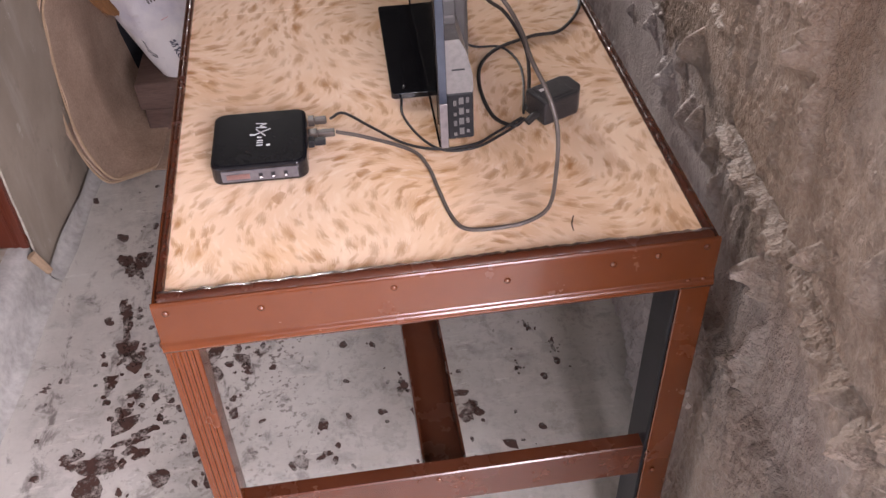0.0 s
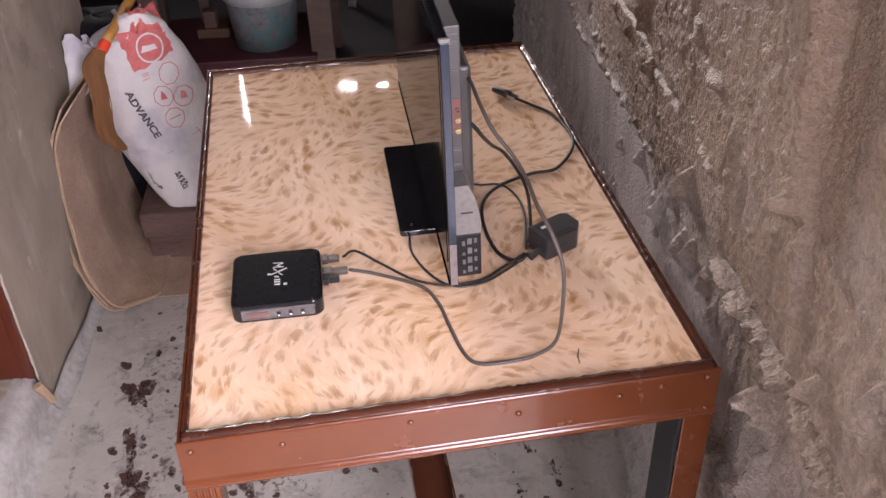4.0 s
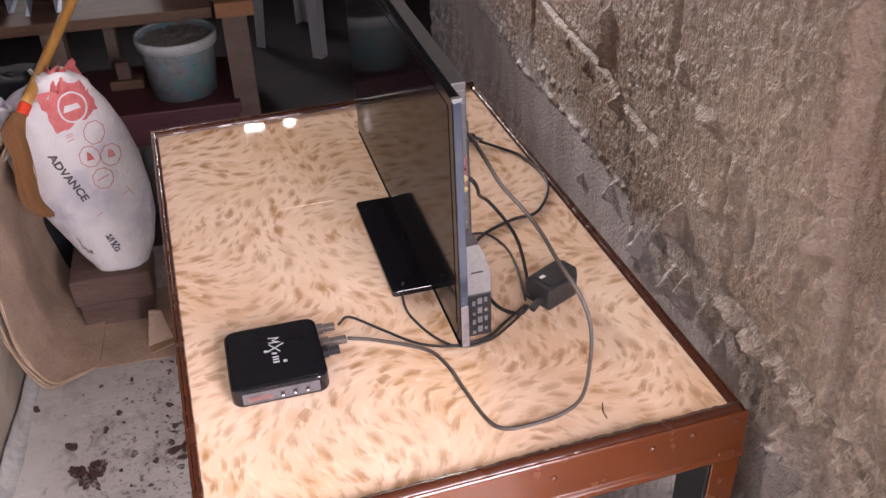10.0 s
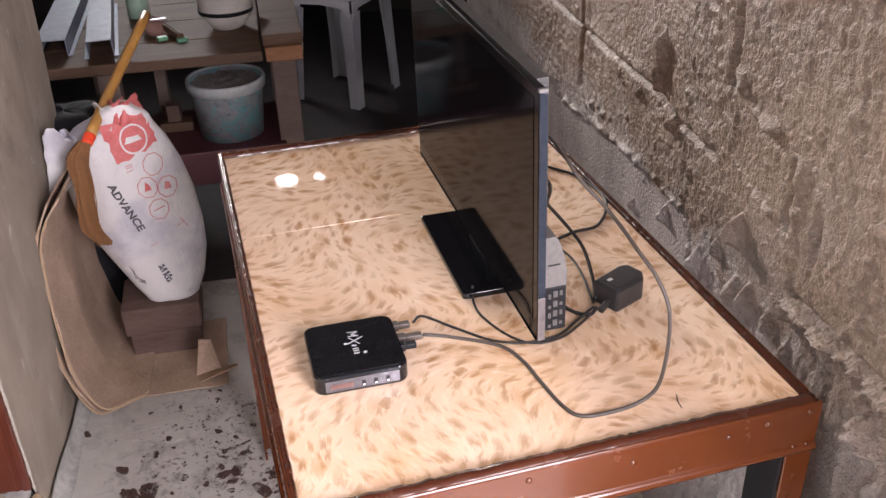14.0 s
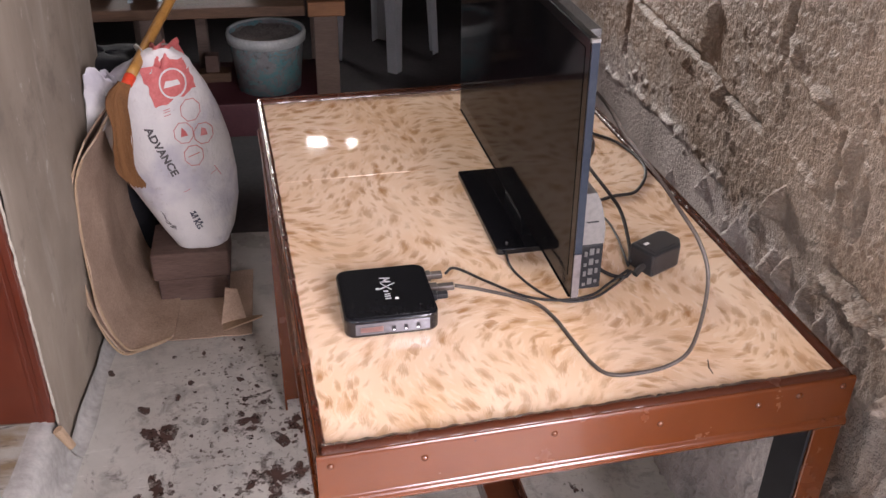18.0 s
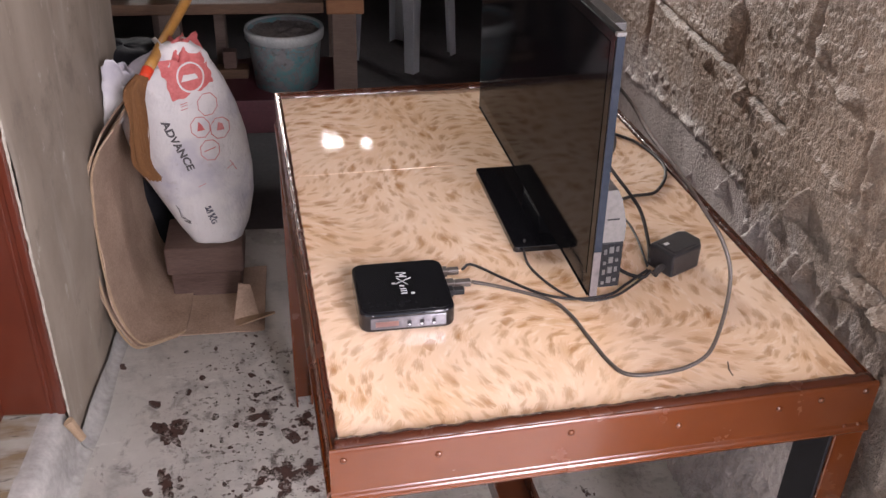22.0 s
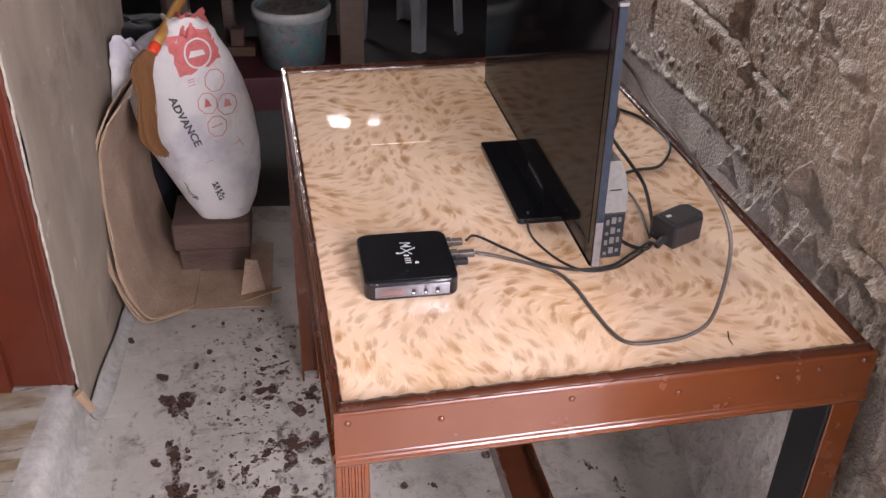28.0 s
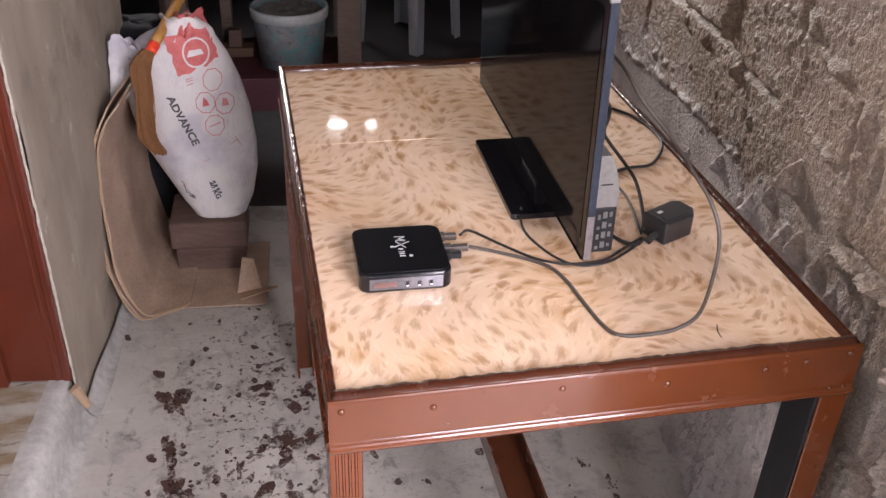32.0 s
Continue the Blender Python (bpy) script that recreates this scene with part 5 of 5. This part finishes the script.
def weight_print(u, v):
    x, z = -0.1985 + 0.0195 * u + 0.0165 * v, 0.2555 - 0.046 * u + 0.0065 * v
    return Vector((x, sack_skin(x, z) - 0.0018, z))


lettering("printed_weight", "40 KG", 0.03, weight_print, BLUEINK, sack, "dark blue printed weight")
lettering("printed_word", "ADVANCE", 0.03, advance, GREYINK, sack, "dark grey printed word")
for s, (x, z, h) in enumerate(((-0.368, 0.582, 0.034), (-0.335, 0.602, 0.030), (-0.25, 0.64, 0.05), (-0.215, 0.655, 0.045), (-0.185, 0.65, 0.05))):
    part("torn_fold", sheet(6, 6, lambda u, v, x=x, z=z, h=h, s=s: (x + 0.06 * (u - 0.5) * (1 - 0.5 * v) + 0.012 * noise.noise((u * 4, v * 4, s * 3)), 1.475 + 0.03 * math.sin(u * 4 + s) + 0.02 * v, z - 0.02 + h * v + 0.012 * noise.noise((u * 6, v * 3, s * 5 + 1))), 0.0015), REDINK if s in (3, 4) else PAPER, sack, "torn folded paper mouth", smooth=True)

def mouth_flap(u, v):
    """The torn left lip of the sack, standing up behind the broom."""
    x = -0.405 + 0.085 * u + 0.018 * v * (1 - u) + 0.006 * noise.noise((u * 5, v * 5, 3))
    top = 0.628 + 0.018 * math.sin(u * 5.0) + 0.010 * noise.noise((u * 9, 1, 7))
    return (x, 1.432 + 0.02 * u + 0.028 * math.sin(v * 2.4 + u), 0.455 + 0.06 * u * (1 - v) + (top - 0.455) * v + 0.004 * noise.noise((u * 8, v * 8, 9)))


part("torn_lip", sheet(14, 18, mouth_flap, 0.0015), PAPER, sack, "creased white paper lip", smooth=True)

# ---- broom ----
broom = thing("hand_broom", pose(0, 0, 0), "soft brown broom with a bamboo handle lying on the sack", "broom")
part("handle", tube([(-0.277, 1.402, 0.6355), (-0.215, 1.62, 0.686), (-0.121, 1.85, 0.778)], 0.0125, 6, 10), BAMBOO, broom, "yellow-brown bamboo handle", smooth=True)
part("binding", tube([(-0.287, 1.382, 0.622), (-0.283, 1.390, 0.628), (-0.278, 1.400, 0.634)], lambda t: 0.0130 + 0.0012 * t, 3, 12), REDPLASTIC, broom, "orange-red plastic binding", smooth=True)
brush = bmesh.new()
rnd = random.Random(21)
mid = [Vector(p) for p in ((-0.290, 1.385, 0.624), (-0.311, 1.374, 0.592), (-0.313, 1.366, 0.54), (-0.318, 1.362, 0.475), (-0.316, 1.358, 0.42), (-0.292, 1.356, 0.378))]
spread = (0.012, 0.019, 0.018, 0.016, 0.015, 0.013)
tube(mid, lambda t: (0.009 + 0.006 * math.sin(min(1, t * 1.6) * math.pi / 2)) * (1 - 0.35 * max(0, t - 0.8) / 0.2), 6, 14, bm=brush, flat=0.45)
for _ in range(420):
    a, b = rnd.gauss(0, 0.55), rnd.uniform(-1, 1)
    end = rnd.uniform(0.85, 1.08)
    pts = [p + Vector((max(-1.1, min(1.1, a)) * s + rnd.gauss(0, 0.0015), b * 0.4 * s, rnd.gauss(0, 0.002))) for p, s in zip(mid, spread)]
    wave = rnd.gauss(0, 0.003)
    pts = [p + Vector((0.004 * math.sin(i * 1.7 + a * 2) + wave * (i % 2), 0, 0)) if i else p for i, p in enumerate(pts)]
    pts[-1] = pts[-2].lerp(pts[-1], end)
    tube(pts, lambda t: 0.0017 - 0.0008 * t, 3, 4, bm=brush)
part("bristles", brush, STRAW, broom, "soft brown grass bristles")


# ---- black bag behind the sack ----
def bag(u, v):
    a = 2 * math.pi * u
    r = (0.098 + 0.02 * math.sin(3 * a) + 0.018 * noise.noise((math.cos(a) * 2, math.sin(a) * 2, v * 5))) * (1 - max(0, v - 0.9) / 0.1) * (0.9 + 0.2 * v)
    return (-0.365 + 1.05 * r * math.cos(a), 1.73 + 0.85 * r * math.sin(a), 0.585 * min(1.0, v * 1.08) + 0.01 * noise.noise((u * 9, v * 9, 3)))


solo("black_bag", sheet(40, 40, bag), BAG, pose(0, 0, 0), "crumpled black plastic bag behind the sack", "bag", smooth=True)

# ---- low purple bench and paint bucket ----
low = thing("low_bench", pose(0, 0, 0, 0, 0, -4), "low faded purple wooden bench", "bench")
part("top_board", cube(-0.42, 0.08, 1.97, 2.35, 0.275, 0.312, bevel=0.004), PURPLE, low)
part("front_board", cube(-0.41, 0.07, 1.98, 2.0, 0.20, 0.2745, bevel=0.003), PURPLE, low)
for x in (-0.40, 0.03):
    for y in (2.01, 2.30):
        part("leg", cube(x, x + 0.04, y, y + 0.04, 0, 0.2745, bevel=0.002), PURPLE, low)
k = Nodes("smeared_bucket_paint")
p = k.pos()
c = k.ramp(k.noise(p, 30.0, 4), (0.3, (0.20, 0.20, 0.205)), (0.7, (0.33, 0.33, 0.335)))
smear = k.math("MULTIPLY", k.ramp(k.noise(p, 17.0, 6, 0.7, 1.2), (0.50, 0.0), (0.56, 1.0)), k.ramp(k.noise(p, 75.0, 3), (0.35, 0.35), (0.6, 1.0)))
c = k.mix(smear, c, k.ramp(k.noise(p, 9.0, 2), (0.35, (0.10, 0.30, 0.33)), (0.65, (0.20, 0.43, 0.45))))
c = k.mix(k.ramp(k.noise(p, 46.0, 4, 0.7), (0.60, 0.0), (0.68, 0.7)), c, (0.11, 0.10, 0.10))
k.set(Base_Color=c, Roughness=0.55)
k.bump(k.noise(p, 60.0, 4), 0.3)
BUCKET = k.m
RIM = mat("dirty_pale_plastic", (0.42, 0.46, 0.46), (0.58, 0.60, 0.60), 20.0, 0.5, bump=0.2)
GRIT = mat("grey_grit", (0.12, 0.105, 0.095), (0.26, 0.23, 0.21), 90.0, 0.95, bump=1.0, fine=400.0)
bk = thing("paint_bucket", pose(0.066, 2.115, 0.3124) @ Matrix.Diagonal((1.05, 1.05, 1.0, 1)), "pale plastic bucket smeared with turquoise paint, full of grit", "bucket")
part("shell", lathe([(0.0, 0.002), (0.088, 0.002), (0.093, 0.0), (0.108, 0.16), (0.110, 0.178), (0.106, 0.178), (0.103, 0.15), (0.0, 0.148)], 40, False), BUCKET, bk, smooth=True)
part("rim", lathe([(0.107, 0.150), (0.114, 0.152), (0.1165, 0.174), (0.114, 0.184), (0.107, 0.183), (0.105, 0.160)], 40, False), RIM, bk, "thick dirty rim", smooth=True)
part("grit", sheet(24, 24, lambda u, v: (lambda x, y: (0.103 * x * math.sqrt(1 - y * y / 2), 0.103 * y * math.sqrt(1 - x * x / 2), 0.166 + 0.010 * noise.noise((x * 4, y * 4, 2)) + 0.004 * noise.noise((x * 14, y * 14, 5))))(2 * u - 1, 2 * v - 1)), GRIT, bk, "dark grey grit", smooth=False)
off = thing("timber_offcut", pose(-0.10, 2.20, 0.3124, 0, 0, -6), "small reddish timber offcuts nailed together", "offcut")
part("base_piece", cube(-0.05, 0.05, -0.03, 0.03, 0, 0.03, bevel=0.002), WOOD, off)
part("upright_piece", cube(-0.025, 0.015, -0.02, 0.02, 0.0304, 0.085, bevel=0.002), BLOCKWOOD, off)

# ---- workbench ----
wb = thing("workbench", pose(0, 0, 0, 0, 0, -4.5), "old brown plank workbench", "workbench")
rnd = random.Random(4)
for i, (y0, y1) in enumerate(((1.99, 2.17), (2.175, 2.40), (2.405, 2.62), (2.625, 2.85))):
    part("plank", cube(-0.615, 0.022, y0, y1, 0.570 + 0.002 * i, 0.602 - 0.001 * i, bevel=0.004), WOOD, wb)
part("end_board", cube(0.026, 0.145, 2.0, 2.85, 0.612, 0.645, bevel=0.004), WOOD, wb)
part("post_cap", cube(0.030, 0.140, 1.985, 2.09, 0.567, 0.6115, bevel=0.004), ORANGEWOOD, wb, "orange timber block on the post")
for x, y, w in ((0.045, 2.0, 0.072), (-0.46, 2.03, 0.06), (-0.33, 2.3, 0.035), (0.045, 2.75, 0.072), (-0.60, 2.75, 0.06)):
    part("leg", cube(x, x + w, y, y + 0.06, 0, 0.5665, bevel=0.003), GREYWOOD, wb)


def steel_channel(x, y, w, h, ln, turn, label):
    bm = cube(-w / 2, w / 2, 0, ln, h - 0.002, h, bevel=0.0006)
    block(bm, -w / 2, -w / 2 + 0.002, 0, ln, 0, h - 0.0021)
    block(bm, w / 2 - 0.002, w / 2, 0, ln, 0, h - 0.0021)
    block(bm, -w / 2 - 0.012, -w / 2 - 0.0001, 0, ln, 0, 0.002)
    block(bm, w / 2 + 0.0001, w / 2 + 0.012, 0, ln, 0, 0.002)
    return solo("steel_channel", bm, GALV, pose(x, y, 0.6035, 0, 0, turn), label, "channel", group="steel channels on the workbench")


steel_channel(-0.412, 2.14, 0.085, 0.05, 0.62, -3, "galvanised steel hat channel on the workbench")
steel_channel(-0.275, 2.09, 0.072, 0.05, 0.60, 1, "galvanised steel channel lying open side down")
bowl = thing("enamel_bowl", pose(0.105, 2.27, 0.602), "white enamel bowl with a black band", "bowl")
part("bowl_body", lathe([(0.0, 0.0), (0.04, 0.0), (0.048, 0.004), (0.072, 0.035), (0.083, 0.055), (0.088, 0.11), (0.092, 0.112), (0.092, 0.115), (0.085, 0.113), (0.080, 0.058), (0.0, 0.01)], 40, False), ENAMEL, bowl, smooth=True)
part("band", lathe([(0.0845, 0.052), (0.0862, 0.053), (0.0872, 0.063), (0.0862, 0.065)], 40, False), BLACK, bowl, "black band", smooth=True)
jar = thing("green_jar", pose(-0.165, 2.5, 0.602), "cloudy green plastic jar", "jar")
part("jar_body", lathe([(0.0, 0), (0.032, 0.0), (0.035, 0.004), (0.035, 0.075), (0.027, 0.09), (0.027, 0.10), (0.0, 0.10)], 24, False), mat("cloudy_mint_plastic", (0.24, 0.36, 0.28), (0.36, 0.48, 0.38), 40.0, 0.3, bump=0.1), jar, smooth=True)
stone = bmesh.new()
bmesh.ops.create_icosphere(stone, subdivisions=3, radius=0.04)
for v in stone.verts:
    v.co = Vector((v.co.x * 1.1, v.co.y * 0.8, max(-0.02, v.co.z * 0.7))) * (1 + 0.25 * noise.noise(v.co * 22))
solo("brick_chunk", stone, mat("pinkish_brick", (0.20, 0.11, 0.085), (0.28, 0.16, 0.13), 30.0, 0.9, bump=0.5), pose(-0.115, 2.28, 0.618), "pinkish broken brick chunk", "brick")
tool = thing("wire_brush", pose(-0.045, 2.17, 0.603, 0, 0, 15), "worn brush with brown handle and green ends", "brush")
part("brush_handle", tube([(0, 0, 0.012), (-0.01, 0.08, 0.02), (-0.03, 0.2, 0.03)], 0.013, 4, 8), WOOD, tool)
part("green_end", cube(-0.016, 0.016, -0.018, -0.002, 0.0, 0.012, bevel=0.002), GREEN, tool)
part("green_end", cube(-0.06, -0.03, 0.03, 0.055, 0.0, 0.012, bevel=0.002), GREEN, tool)
part("metal_clip", cube(-0.05, 0.0, 0.125, 0.145, 0.03, 0.042, bevel=0.002), STEEL, tool)

# ---- white stool ----
stool = thing("plastic_stool", pose(0.628, 3.178, 0, 0, 0, 45) @ Matrix.Diagonal((1.03, 1.03, 1.09, 1)), "white moulded plastic stool on the dark floor", "stool")
part("seat", plate([(x, y, 0.415) for x, y, _ in rounded(0.30, 0.30, 0.04)], 0.015, 0.004), WHITEPLASTIC, stool)


def stool_side(i):
    bm = plate([(-0.14, -0.15, 0.4148), (0.14, -0.15, 0.4148), (0.14, -0.15, 0.35), (0.10, -0.15, 0.385), (0.0, -0.15, 0.392), (-0.10, -0.15, 0.385), (-0.14, -0.15, 0.35)], 0.004, axis=1)
    bm.transform(pose(0, 0, 0, 0, 0, 90 * i))
    return bm


def stool_leg(i):
    bm = bmesh.new()
    for s in (0, 1):
        q = [(0.146, 0.146, 0.372), (0.085, 0.146, 0.372), (0.105, 0.152, 0.20), (0.118, 0.160, 0.0), (0.163, 0.160, 0.0), (0.154, 0.152, 0.20)]
        if s:
            q = [(y + 0.0006, x - 0.0006, z) for x, y, z in q]
        f = bm.faces.new([bm.verts.new(v) for v in q])
    bmesh.ops.solidify(bm, geom=bm.faces[:], thickness=0.004)
    bm.transform(pose(0, 0, 0, 0, 0, 90 * i))
    return bm


for i in range(4):
    part("apron", stool_side(i), WHITEPLASTIC, stool)
    part("leg", stool_leg(i), WHITEPLASTIC, stool)
